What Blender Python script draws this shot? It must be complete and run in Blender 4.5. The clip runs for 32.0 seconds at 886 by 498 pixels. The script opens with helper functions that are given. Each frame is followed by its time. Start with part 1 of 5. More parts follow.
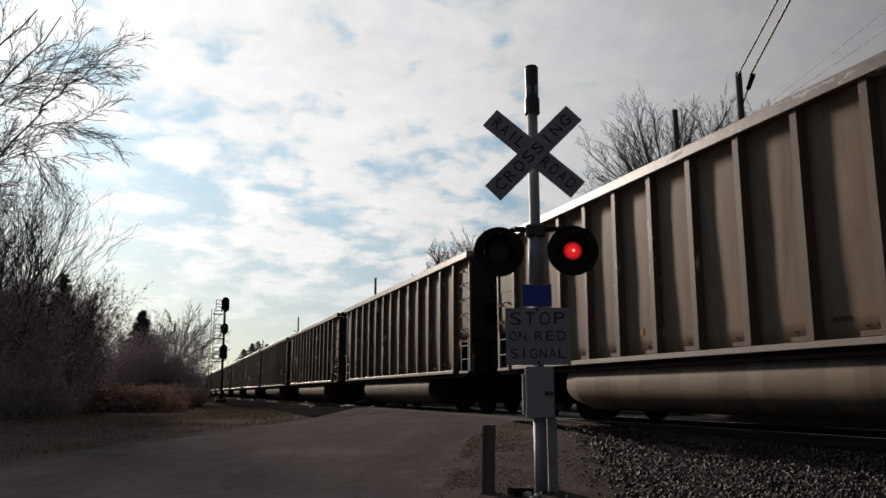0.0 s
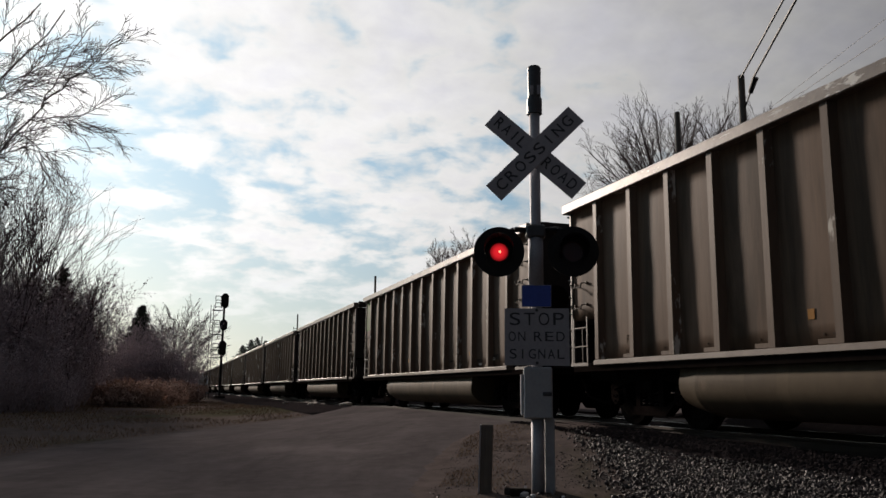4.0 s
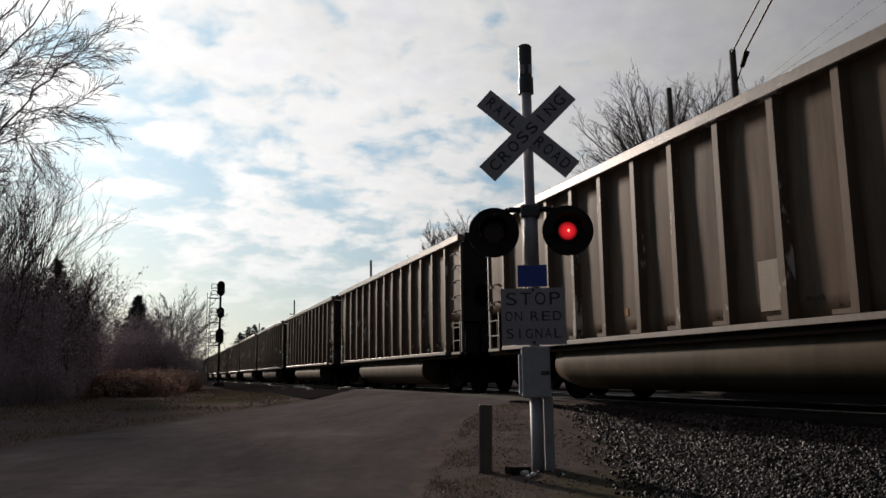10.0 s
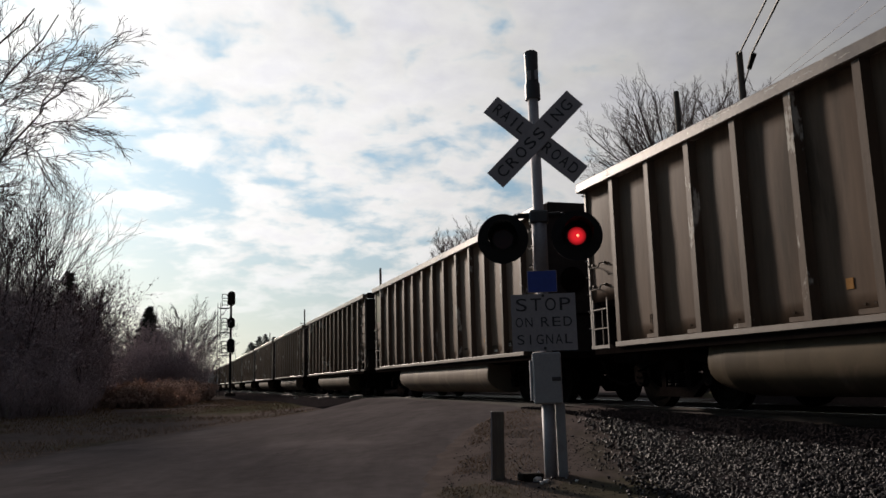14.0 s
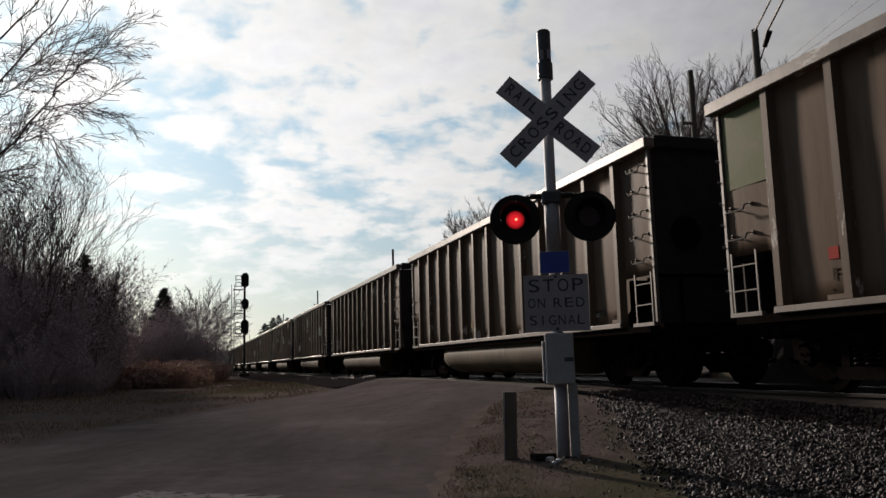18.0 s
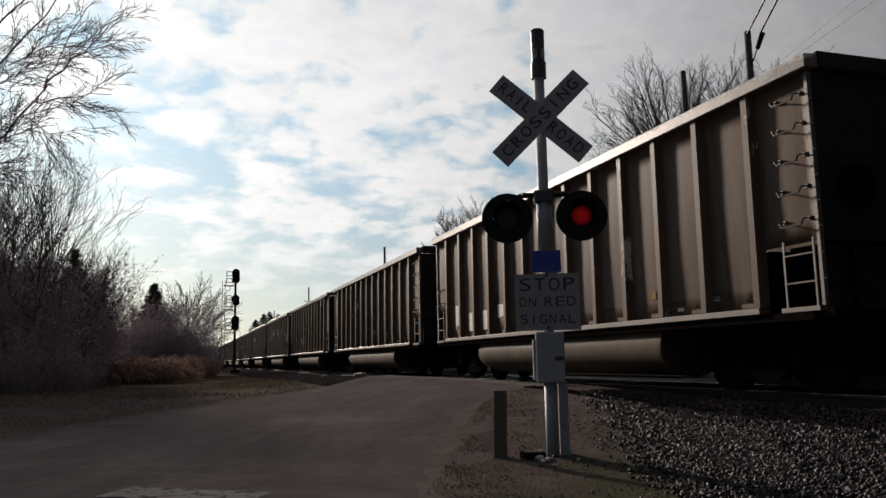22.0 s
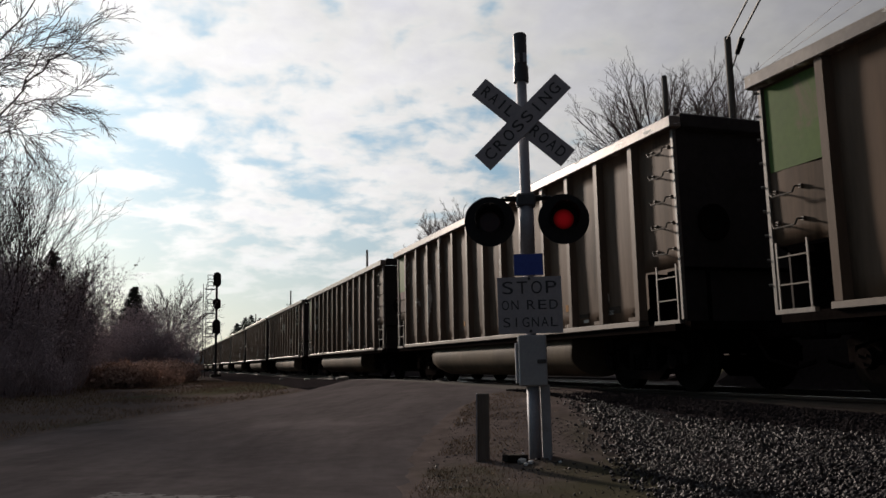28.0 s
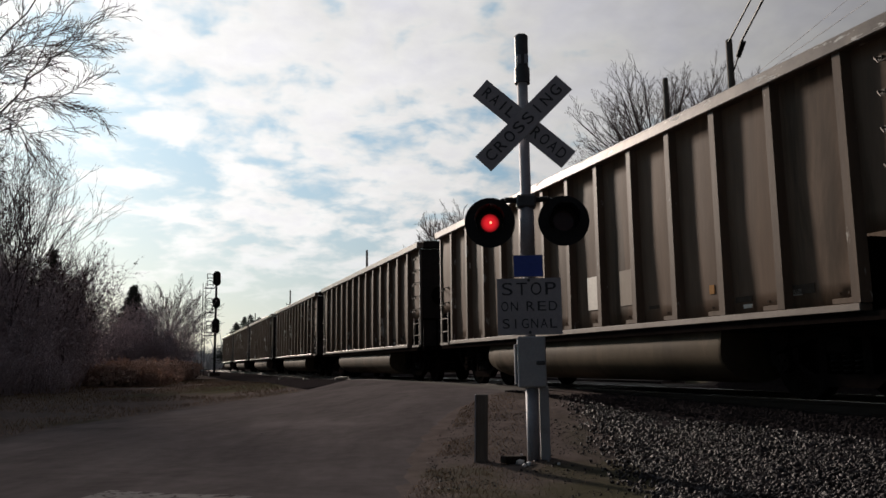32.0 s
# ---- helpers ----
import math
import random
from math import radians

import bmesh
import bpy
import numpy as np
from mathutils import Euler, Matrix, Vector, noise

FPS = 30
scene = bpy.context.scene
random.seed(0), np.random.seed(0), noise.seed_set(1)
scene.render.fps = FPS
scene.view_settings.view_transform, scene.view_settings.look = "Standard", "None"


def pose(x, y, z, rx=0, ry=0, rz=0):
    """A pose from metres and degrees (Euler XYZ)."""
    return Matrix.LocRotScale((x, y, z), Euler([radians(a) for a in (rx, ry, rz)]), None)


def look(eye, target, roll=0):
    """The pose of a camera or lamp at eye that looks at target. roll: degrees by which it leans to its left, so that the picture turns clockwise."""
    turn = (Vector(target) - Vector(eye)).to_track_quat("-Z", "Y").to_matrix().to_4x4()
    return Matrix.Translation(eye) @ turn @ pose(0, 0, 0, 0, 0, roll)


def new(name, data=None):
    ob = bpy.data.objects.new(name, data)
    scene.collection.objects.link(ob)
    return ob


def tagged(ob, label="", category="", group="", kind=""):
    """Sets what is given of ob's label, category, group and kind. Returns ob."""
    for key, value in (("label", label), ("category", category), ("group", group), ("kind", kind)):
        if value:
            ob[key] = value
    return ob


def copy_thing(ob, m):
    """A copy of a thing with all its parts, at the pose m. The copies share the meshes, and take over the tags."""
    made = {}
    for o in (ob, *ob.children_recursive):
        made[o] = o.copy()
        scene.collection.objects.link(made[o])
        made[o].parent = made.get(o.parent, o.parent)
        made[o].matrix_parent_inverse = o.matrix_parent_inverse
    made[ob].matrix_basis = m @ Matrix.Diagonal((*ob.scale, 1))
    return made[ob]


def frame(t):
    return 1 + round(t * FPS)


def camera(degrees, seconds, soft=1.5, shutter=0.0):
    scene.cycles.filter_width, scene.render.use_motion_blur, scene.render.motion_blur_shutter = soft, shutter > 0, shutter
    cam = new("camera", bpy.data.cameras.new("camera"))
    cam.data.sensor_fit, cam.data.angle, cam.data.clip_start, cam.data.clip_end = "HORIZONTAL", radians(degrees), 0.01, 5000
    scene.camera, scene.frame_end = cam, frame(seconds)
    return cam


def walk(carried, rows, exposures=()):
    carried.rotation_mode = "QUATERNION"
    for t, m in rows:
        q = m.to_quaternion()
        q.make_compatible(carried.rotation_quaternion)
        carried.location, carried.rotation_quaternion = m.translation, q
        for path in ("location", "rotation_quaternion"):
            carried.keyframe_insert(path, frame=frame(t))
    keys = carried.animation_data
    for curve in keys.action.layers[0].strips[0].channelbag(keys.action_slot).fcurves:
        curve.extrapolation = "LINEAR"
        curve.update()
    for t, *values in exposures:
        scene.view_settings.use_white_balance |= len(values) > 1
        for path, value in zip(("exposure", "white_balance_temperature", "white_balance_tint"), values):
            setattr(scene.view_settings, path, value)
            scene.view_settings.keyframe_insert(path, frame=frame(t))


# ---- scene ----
# ---- the camera and its way ----
cam = camera(58.5, 32.0)
EYE = (0.0, 0.0, 0.52)
PATH = [
    (0.0, 100.29, 0.16, -18.81),
    (0.5, 100.50, -0.17, -18.80),
    (1.0, 100.79, -0.59, -19.30),
    (1.5, 100.88, -0.16, -19.20),
    (2.0, 100.92, -0.58, -18.99),
    (2.5, 100.87, -0.61, -18.98),
    (4.5, 100.12, -0.59, -18.96),
    (5.0, 100.08, -0.49, -19.24),
    (5.5, 99.47, -0.84, -18.94),
    (6.0, 98.84, 0.15, -18.57),
    (6.5, 99.04, -0.05, -18.85),
    (7.0, 99.46, 0.67, -19.07),
    (7.5, 99.41, 0.19, -19.30),
    (8.0, 99.24, 0.84, -19.18),
    (8.5, 99.09, 1.32, -19.11),
    (9.0, 98.54, 0.69, -19.52),
    (9.5, 98.71, 0.64, -19.54),
    (10.0, 98.94, 0.86, -19.05),
    (10.5, 98.79, 1.24, -18.96),
    (11.0, 99.33, 1.84, -18.48),
    (11.5, 99.58, 1.37, -18.17),
    (12.0, 99.57, 0.97, -18.38),
    (12.5, 99.28, 1.32, -18.85),
    (13.0, 99.31, 1.58, -18.71),
    (13.5, 99.46, 1.60, -18.44),
    (15.5, 99.40, 1.55, -17.92),
    (16.0, 99.11, 0.99, -17.66),
    (16.5, 98.76, 0.66, -17.32),
    (17.0, 98.25, 0.92, -17.06),
    (17.5, 98.04, 1.57, -17.11),
    (18.0, 98.12, 1.62, -17.35),
    (18.5, 98.15, 1.63, -17.29),
    (19.0, 98.15, 1.35, -17.37),
    (19.5, 98.13, 1.43, -17.18),
    (20.0, 98.09, 1.85, -17.19),
    (20.5, 98.24, 1.49, -17.71),
    (21.0, 98.37, 1.43, -17.84),
    (21.5, 98.02, 0.87, -18.06),
    (22.0, 97.96, 1.15, -18.02),
    (22.5, 98.35, 1.20, -17.67),
    (23.0, 98.60, 0.80, -17.96),
    (23.5, 98.28, 0.60, -18.51),
    (24.0, 98.44, 0.64, -18.57),
    (24.5, 98.42, 0.87, -18.91),
    (25.0, 98.22, 1.41, -19.11),
    (25.5, 98.23, 1.55, -19.39),
    (27.5, 98.00, 1.25, -19.13),
    (28.0, 98.17, 1.30, -19.27),
    (28.5, 98.23, 0.86, -19.40),
    (29.0, 98.15, 0.99, -19.66),
    (29.5, 98.09, 1.10, -19.43),
    (30.0, 98.12, 1.45, -19.36),
    (30.5, 98.18, 1.02, -19.23),
    (31.0, 98.15, 0.49, -19.19),
    (31.5, 98.30, 0.62, -19.35),
    (32.0, 98.22, 0.87, -19.34),
]

walk(cam, [(t, pose(*EYE, rx, ry, rz)) for t, rx, ry, rz in PATH])

# ---- sky, sun, exposure ----
SUN_AZ, SUN_EL = radians(13.5), radians(18.0)      # to the left of +y, above the horizon
SUN = Vector((-math.sin(SUN_AZ) * math.cos(SUN_EL), math.cos(SUN_AZ) * math.cos(SUN_EL), math.sin(SUN_EL)))


class Nodes:
    """Short hand for a node tree."""

    def __init__(self, tree):
        self.tree = tree
        tree.nodes.clear()

    def add(self, kind, **sets):
        node = self.tree.nodes.new(kind)
        for key, value in sets.items():
            if key == "op":
                node.operation = value
            elif key == "blend":
                node.blend_type = value
            elif key == "data":
                node.data_type = value
        return node

    def put(self, socket, value):
        if isinstance(value, bpy.types.NodeSocket):
            self.tree.links.new(value, socket)
        elif isinstance(value, bpy.types.Node):
            self.tree.links.new(value.outputs[0], socket)
        else:
            socket.default_value = value

    def math(self, op, a, b=0.0, c=0.0):
        node = self.add("ShaderNodeMath", op=op)
        for i, v in enumerate((a, b, c)):
            self.put(node.inputs[i], v)
        return node.outputs[0]

    def vec(self, op, a, b=(0, 0, 0)):
        node = self.add("ShaderNodeVectorMath", op=op)
        self.put(node.inputs[0], a)
        self.put(node.inputs[1], b)
        return node

    def ramp(self, fac, *stops):
        node = self.add("ShaderNodeValToRGB")
        self.put(node.inputs[0], fac)
        els = node.color_ramp.elements
        while len(els) < len(stops):
            els.new(0.5)
        for el, (at, col) in zip(els, stops):
            el.position = at
            el.color = col if len(col) == 4 else (*col, 1)
        return node.outputs[0]

    def noise(self, where, scale, detail=4.0, rough=0.55, warp=0.0):
        node = self.add("ShaderNodeTexNoise")
        self.put(node.inputs["Vector"], where)
        node.inputs["Scale"].default_value = scale
        node.inputs["Detail"].default_value = detail
        node.inputs["Roughness"].default_value = rough
        node.inputs["Distortion"].default_value = warp
        return node.outputs[0]

    def mix(self, fac, a, b, blend="MIX"):
        node = self.add("ShaderNodeMix", data="RGBA", blend=blend)
        self.put(node.inputs[0], fac)
        self.put(node.inputs[6], a)
        self.put(node.inputs[7], b)
        return node.outputs[2]

    def smooth(self, v, low, high):
        node = self.add("ShaderNodeMapRange")
        node.interpolation_type = "SMOOTHSTEP"
        self.put(node.inputs[0], v)
        node.inputs[1].default_value, node.inputs[2].default_value = low, high
        return node.outputs[0]


def make_world():
    world = bpy.data.worlds.new("sky")
    scene.world = world
    world.use_nodes = True
    n = Nodes(world.node_tree)
    sky = n.add("ShaderNodeTexSky")
    sky.sky_type = "NISHITA"
    sky.sun_disc = False
    sky.sun_elevation, sky.sun_rotation = SUN_EL, -SUN_AZ
    sky.air_density, sky.dust_density, sky.ozone_density = 1.0, 1.5, 1.5
    way = n.vec("NORMALIZE", n.add("ShaderNodeTexCoord").outputs["Generated"]).outputs[0]
    sep = n.add("ShaderNodeSeparateXYZ")
    n.put(sep.inputs[0], way)
    x, y, z = sep.outputs
    up = n.math("MAXIMUM", z, 0.0)
    # the cloud sheet seen on a flat layer: thin towards the horizon
    low = n.math("ADD", up, 0.26)
    comb = n.add("ShaderNodeCombineXYZ")
    n.put(comb.inputs[0], n.math("DIVIDE", x, low))
    n.put(comb.inputs[1], n.math("DIVIDE", y, low))
    sheet = comb.outputs[0]
    sheet = n.vec("ADD", sheet, CLOUD_SHIFT).outputs[0]
    big = n.noise(sheet, 1.7, 3.0, 0.5, 0.2)
    mid = n.noise(sheet, 6.5, 4.0, 0.52, 0.25)
    fine = n.noise(sheet, 17.0, 4.0, 0.55, 0.2)
    body = n.math("MULTIPLY_ADD", big, 0.40, n.math("MULTIPLY_ADD", mid, 0.90, n.math("MULTIPLY", fine, 0.30)))
    # cover grows to the right of the sun and overhead
    cover = n.math("MULTIPLY_ADD", n.math("ADD", x, up), CLOUD_GROW, body)
    mask = n.smooth(cover, CLOUD_EDGE[0], CLOUD_EDGE[1])
    mask = n.math("MULTIPLY", mask, n.smooth(up, 0.02, 0.17))
    thick = n.smooth(cover, 0.82, 1.50)
    toward = n.vec("DOT_PRODUCT", way, tuple(SUN)).outputs["Value"]
    near = n.math("POWER", n.math("MULTIPLY_ADD", toward, 0.5, 0.5), 4.6)
    glare = n.math("POWER", n.math("MAXIMUM", toward, 0.0), 220.0)
    lit = n.math("MULTIPLY_ADD", near, CLOUD_LIT[1], CLOUD_LIT[0])
    lit = n.math("MULTIPLY_ADD", glare, 1.6, lit)
    shade = n.math("MULTIPLY_ADD", thick, -0.36, 1.07)
    shade = n.math("MULTIPLY_ADD", n.math("SUBTRACT", mid, 0.5), 0.75, shade)
    lit = n.math("MULTIPLY", lit, shade)
    tint = n.mix(thick, (1.0, 0.985, 0.955, 1), (0.925, 0.92, 1.0, 1))
    tint = n.mix(n.smooth(toward, 0.45, -0.25), tint, (0.95, 0.90, 1.07, 1))      # cooler away from the sun
    clouds = n.mix(1.0, tint, lit, "MULTIPLY")
    # thin haze low over the land
    blue = n.mix(1.0, sky.outputs[0], SKY_TINT, "MULTIPLY")
    high = n.mix(1.0, (0.45, 0.71, 0.93, 1), n.math("MULTIPLY_ADD", near, 10.0, 0.4), "MULTIPLY")
    haze = n.mix(1.0, (0.84, 0.97, 0.99, 1), n.math("MULTIPLY_ADD", near, 8.0, 0.4), "MULTIPLY")
    blue = n.mix(0.75, blue, n.mix(n.smooth(up, 0.02, 0.30), haze, high))
    out = n.mix(mask, blue, clouds)
    back = n.add("ShaderNodeBackground")
    n.put(back.inputs[0], out)
    back.inputs[1].default_value = 0.1
    end = n.add("ShaderNodeOutputWorld")
    n.put(end.inputs[0], back)


CLOUD_SHIFT = (3.1, 1.7, 0.0)
CLOUD_EDGE = (0.78, 1.03)
CLOUD_GROW = 0.37
CLOUD_LIT = (0.82, 10.0)
SKY_TINT = (0.55, 0.6, 0.62, 1)
make_world()

sun = new("sun", bpy.data.lights.new("sun", "SUN"))
sun.data.energy, sun.data.angle, sun.data.color = 5.0, radians(4.0), (1.0, 0.845, 0.725)
sun.matrix_world = look(SUN * 200, (0, 0, 0))
scene.view_settings.exposure = 0.0

# ---- materials ----
def surface(name, low, high, scale=6.0, rough=(0.6, 0.9), metal=0.0, bump=0.15, bump_scale=40.0, fine=0.5,
            stain=None, stain_scale=1.2, stain_edge=(0.52, 0.66), vary=0.0, streak=False, isle=0.0, gloss=0.5, wear_glint=None, lanes=False, bands=None):
    """A surface with variation at two scales, stains, relief and a little difference from piece to piece."""
    mat = bpy.data.materials.new(name)
    mat.use_nodes = True
    n = Nodes(mat.node_tree)
    where = n.add("ShaderNodeTexCoord").outputs["Object"]
    if streak:
        sq = n.add("ShaderNodeMapping")
        n.put(sq.inputs[0], where)
        sq.inputs["Scale"].default_value = (1.0, 1.0, 0.12)
        where_s = sq.outputs[0]
    else:
        where_s = where
    info = n.add("ShaderNodeObjectInfo")
    own = n.add("ShaderNodeCombineXYZ")      # each object takes its own piece of the pattern
    for k, span in enumerate((37.0, 91.0, 53.0)):
        n.put(own.inputs[k], n.math("MULTIPLY", info.outputs["Random"], span))
    shift = n.vec("ADD", where_s, own.outputs[0]).outputs[0]
    a = n.noise(shift, scale, 6.0, 0.6)
    b = n.noise(shift, scale * 7.0, 4.0, 0.6)
    blend = n.math("MULTIPLY_ADD", b, fine, n.math("MULTIPLY", a, 1.0 - fine))
    col = n.ramp(blend, (0.32, low), (0.68, high))
    if stain:
        spot = n.noise(shift, stain_scale, 7.0, 0.65, 0.6)
        col = n.mix(n.smooth(spot, *stain_edge), col, (*stain, 1))
    if vary or isle:
        rnd = info.outputs["Random"] if vary else n.add("ShaderNodeNewGeometry").outputs["Random Per Island"]
        amount = vary or isle
        gain = n.math("MULTIPLY_ADD", rnd, 2 * amount, 1.0 - amount)
        col = n.mix(1.0, col, gain, "MULTIPLY")
    if lanes:      # streaks worn along the lanes of a road
        uv = n.add("ShaderNodeTexCoord").outputs["UV"]
        run = n.noise(n.vec("MULTIPLY", uv, (7.0, 9.0, 0.0)).outputs[0], 1.0, 5.0, 0.6, 0.3)
        thin = n.noise(n.vec("MULTIPLY", uv, (38.0, 26.0, 0.0)).outputs[0], 1.0, 4.0, 0.6, 0.2)
        gain = n.math("MULTIPLY_ADD", n.smooth(run, 0.30, 0.70), 0.26, n.math("MULTIPLY_ADD", thin, 0.30, 0.72))
        col = n.mix(1.0, col, gain, "MULTIPLY")
    if bands:      # upright weld and patch bands along the length of a car
        run = n.noise(n.vec("MULTIPLY", shift, (0.0, bands[0], 0.0)).outputs[0], 1.0, 2.0, 0.5)
        gain = n.math("MULTIPLY_ADD", n.smooth(run, 0.515, 0.525), bands[1], n.math("MULTIPLY_ADD", n.smooth(run, 0.42, 0.41), -bands[1], 1.0))
        col = n.mix(1.0, col, gain, "MULTIPLY")
    bsdf = n.add("ShaderNodeBsdfPrincipled")
    dull = n.math("MULTIPLY_ADD", a, rough[1] - rough[0], rough[0])
    if wear_glint:      # rubbed through to bright metal in places, with its glints painted in
        bare = n.smooth(n.noise(n.vec("MULTIPLY", shift, wear_glint[1]).outputs[0], wear_glint[2], 5.0, 0.7), *wear_glint[3])
        col = n.mix(bare, col, (*wear_glint[0], 1))
        dull = n.math("MULTIPLY_ADD", bare, -0.22, dull)
    n.put(bsdf.inputs["Base Color"], col)
    n.put(bsdf.inputs["Roughness"], dull)
    bsdf.inputs["Metallic"].default_value = metal
    bsdf.inputs["Specular IOR Level"].default_value = gloss
    if bump:
        rel = n.add("ShaderNodeBump")
        rel.inputs["Strength"].default_value = bump
        rel.inputs["Distance"].default_value = 0.02
        n.put(rel.inputs["Height"], n.noise(where, bump_scale, 5.0, 0.6))
        n.put(bsdf.inputs["Normal"], rel.outputs[0])
    out = n.add("ShaderNodeOutputMaterial")
    n.put(out.inputs[0], bsdf)
    return mat


def glow(name, colour, power, fade=0.0):
    mat = bpy.data.materials.new(name)
    mat.use_nodes = True
    n = Nodes(mat.node_tree)
    em = n.add("ShaderNodeEmission")
    em.inputs[0].default_value = (*colour, 1)
    em.inputs[1].default_value = power
    if fade:      # brightest in the middle of the lamp
        away = n.vec("LENGTH", n.add("ShaderNodeTexCoord").outputs["Object"]).outputs["Value"]
        n.put(em.inputs[1], n.math("MULTIPLY", n.smooth(away, fade, fade * 0.35), power))
    n.put(n.add("ShaderNodeOutputMaterial").inputs[0], em)
    return mat


M_PANEL = surface("weathered_tan_steel", (0.074, 0.0495, 0.0350), (0.152, 0.1040, 0.0735), 1.1, (0.46, 0.64), 0.0, 0.04, 9.0, 0.42,
                  (0.044, 0.030, 0.020), 1.3, (0.48, 0.70), vary=0.10, streak=True, gloss=0.05)
# Ribs and chord: pale patches are bare metal with sun glints coloured in.
M_RIB = surface("rib_steel", (0.076, 0.053, 0.038), (0.134, 0.096, 0.071), 2.2, (0.38, 0.58), 0.0, 0.08, 20.0, 0.4,
                (0.13, 0.095, 0.07), 1.6, (0.58, 0.72), vary=0.10, streak=True, gloss=0.10,
                wear_glint=((0.50, 0.47, 0.42), (1, 1, 3.0), 2.0, (0.60, 0.66)))
M_CHORD = surface("top_chord_steel", (0.095, 0.072, 0.055), (0.165, 0.130, 0.10), 1.8, (0.28, 0.5), 0.0, 0.12, 14.0, 0.4,
                  (0.10, 0.075, 0.06), 1.4, (0.56, 0.70), vary=0.06,
                  wear_glint=((0.66, 0.63, 0.58), (1, 1, 4.0), 1.6, (0.58, 0.63)))
M_SILL = surface("sill_steel", (0.088, 0.067, 0.051), (0.155, 0.122, 0.096), 1.7, (0.4, 0.6), 0.0, 0.1, 14.0, 0.4,
                 (0.12, 0.09, 0.07), 1.4, (0.55, 0.68), vary=0.06)
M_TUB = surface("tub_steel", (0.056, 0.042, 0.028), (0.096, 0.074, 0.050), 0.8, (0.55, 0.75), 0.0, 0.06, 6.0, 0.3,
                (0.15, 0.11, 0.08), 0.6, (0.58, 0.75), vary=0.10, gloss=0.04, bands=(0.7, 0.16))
M_PANEL_CLEAN = surface("cleaner_tan_steel", (0.104, 0.071, 0.050), (0.192, 0.135, 0.097), 1.1, (0.46, 0.64), 0.0, 0.04, 9.0, 0.42,
                        (0.062, 0.043, 0.030), 1.3, (0.54, 0.74), vary=0.10, streak=True, gloss=0.06)
M_TUB_CLEAN = surface("cleaner_tub_steel", (0.118, 0.090, 0.066), (0.190, 0.150, 0.115), 0.8, (0.55, 0.75), 0.0, 0.06, 6.0, 0.3,
                      (0.13, 0.10, 0.075), 0.6, (0.58, 0.75), vary=0.10, gloss=0.06, bands=(0.7, 0.20))
# The car ends: coal soot plus the shade between cars, both in the colour.
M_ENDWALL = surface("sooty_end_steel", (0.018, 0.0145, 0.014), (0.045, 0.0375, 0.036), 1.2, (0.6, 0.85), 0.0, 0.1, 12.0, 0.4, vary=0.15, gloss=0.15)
# Under steel and wheels: shade below the cars darkens these colours, besides grime.
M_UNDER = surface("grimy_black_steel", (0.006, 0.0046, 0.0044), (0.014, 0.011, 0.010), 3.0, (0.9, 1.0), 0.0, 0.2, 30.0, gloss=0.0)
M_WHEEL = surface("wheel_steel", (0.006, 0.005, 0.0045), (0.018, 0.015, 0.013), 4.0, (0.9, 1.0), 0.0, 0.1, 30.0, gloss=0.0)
M_TREAD = surface("polished_steel", (0.5, 0.5, 0.5), (0.66, 0.65, 0.63), 8.0, (0.16, 0.3), 1.0, 0.03, 60.0)
M_GRAB = surface("grab_iron_steel", (0.05, 0.04, 0.034), (0.12, 0.10, 0.08), 8.0, (0.5, 0.7), 0.2, 0.1, 50.0)
M_TRUCK = surface("dusty_cast_steel", (0.005, 0.0040, 0.0037), (0.016, 0.0132, 0.0122), 5.0, (0.6, 0.85), 0.0, 0.3, 30.0, gloss=0.1)
M_LADDER = surface("ladder_steel", (0.07, 0.062, 0.055), (0.15, 0.134, 0.118), 5.0, (0.4, 0.6), 0.1, 0.1, 50.0, vary=0.1)
M_GREEN = surface("bright_green_paint", (0.05, 0.185, 0.055), (0.07, 0.245, 0.075), 2.0, (0.4, 0.6), 0.0, 0.06, 12.0, 0.4,
                  (0.10, 0.11, 0.06), 1.3, (0.60, 0.75), gloss=0.08)
M_SAGE = surface("faded_green_paint", (0.050, 0.092, 0.022), (0.076, 0.130, 0.033), 2.0, (0.45, 0.65), 0.0, 0.06, 12.0, 0.4,
                 (0.12, 0.10, 0.065), 1.3, (0.54, 0.72), gloss=0.06)
M_OLIVE = surface("pale_olive_paint", (0.074, 0.086, 0.036), (0.108, 0.122, 0.054), 2.0, (0.45, 0.65), 0.0, 0.06, 12.0, 0.4,
                  (0.13, 0.105, 0.07), 1.3, (0.50, 0.70), gloss=0.06)
M_STENCIL = surface("dark_stencil_paint", (0.045, 0.035, 0.028), (0.085, 0.068, 0.055), 9.0, (0.7, 0.9), gloss=0.0)
M_WHITEMARK = surface("chalky_white_paint", (0.42, 0.39, 0.34), (0.6, 0.57, 0.5), 6.0, (0.5, 0.7))
M_ORANGE = surface("orange_reflector", (0.24, 0.115, 0.03), (0.33, 0.165, 0.05), 9.0, (0.6, 0.8), gloss=0.05)
M_REDMARK = surface("dull_red_paint", (0.26, 0.035, 0.03), (0.36, 0.055, 0.045), 9.0, (0.6, 0.8), gloss=0.05)
M_LINK = surface("pale_primer_patch", (0.21, 0.175, 0.14), (0.29, 0.245, 0.20), 3.0, (0.5, 0.7), streak=True, gloss=0.1)

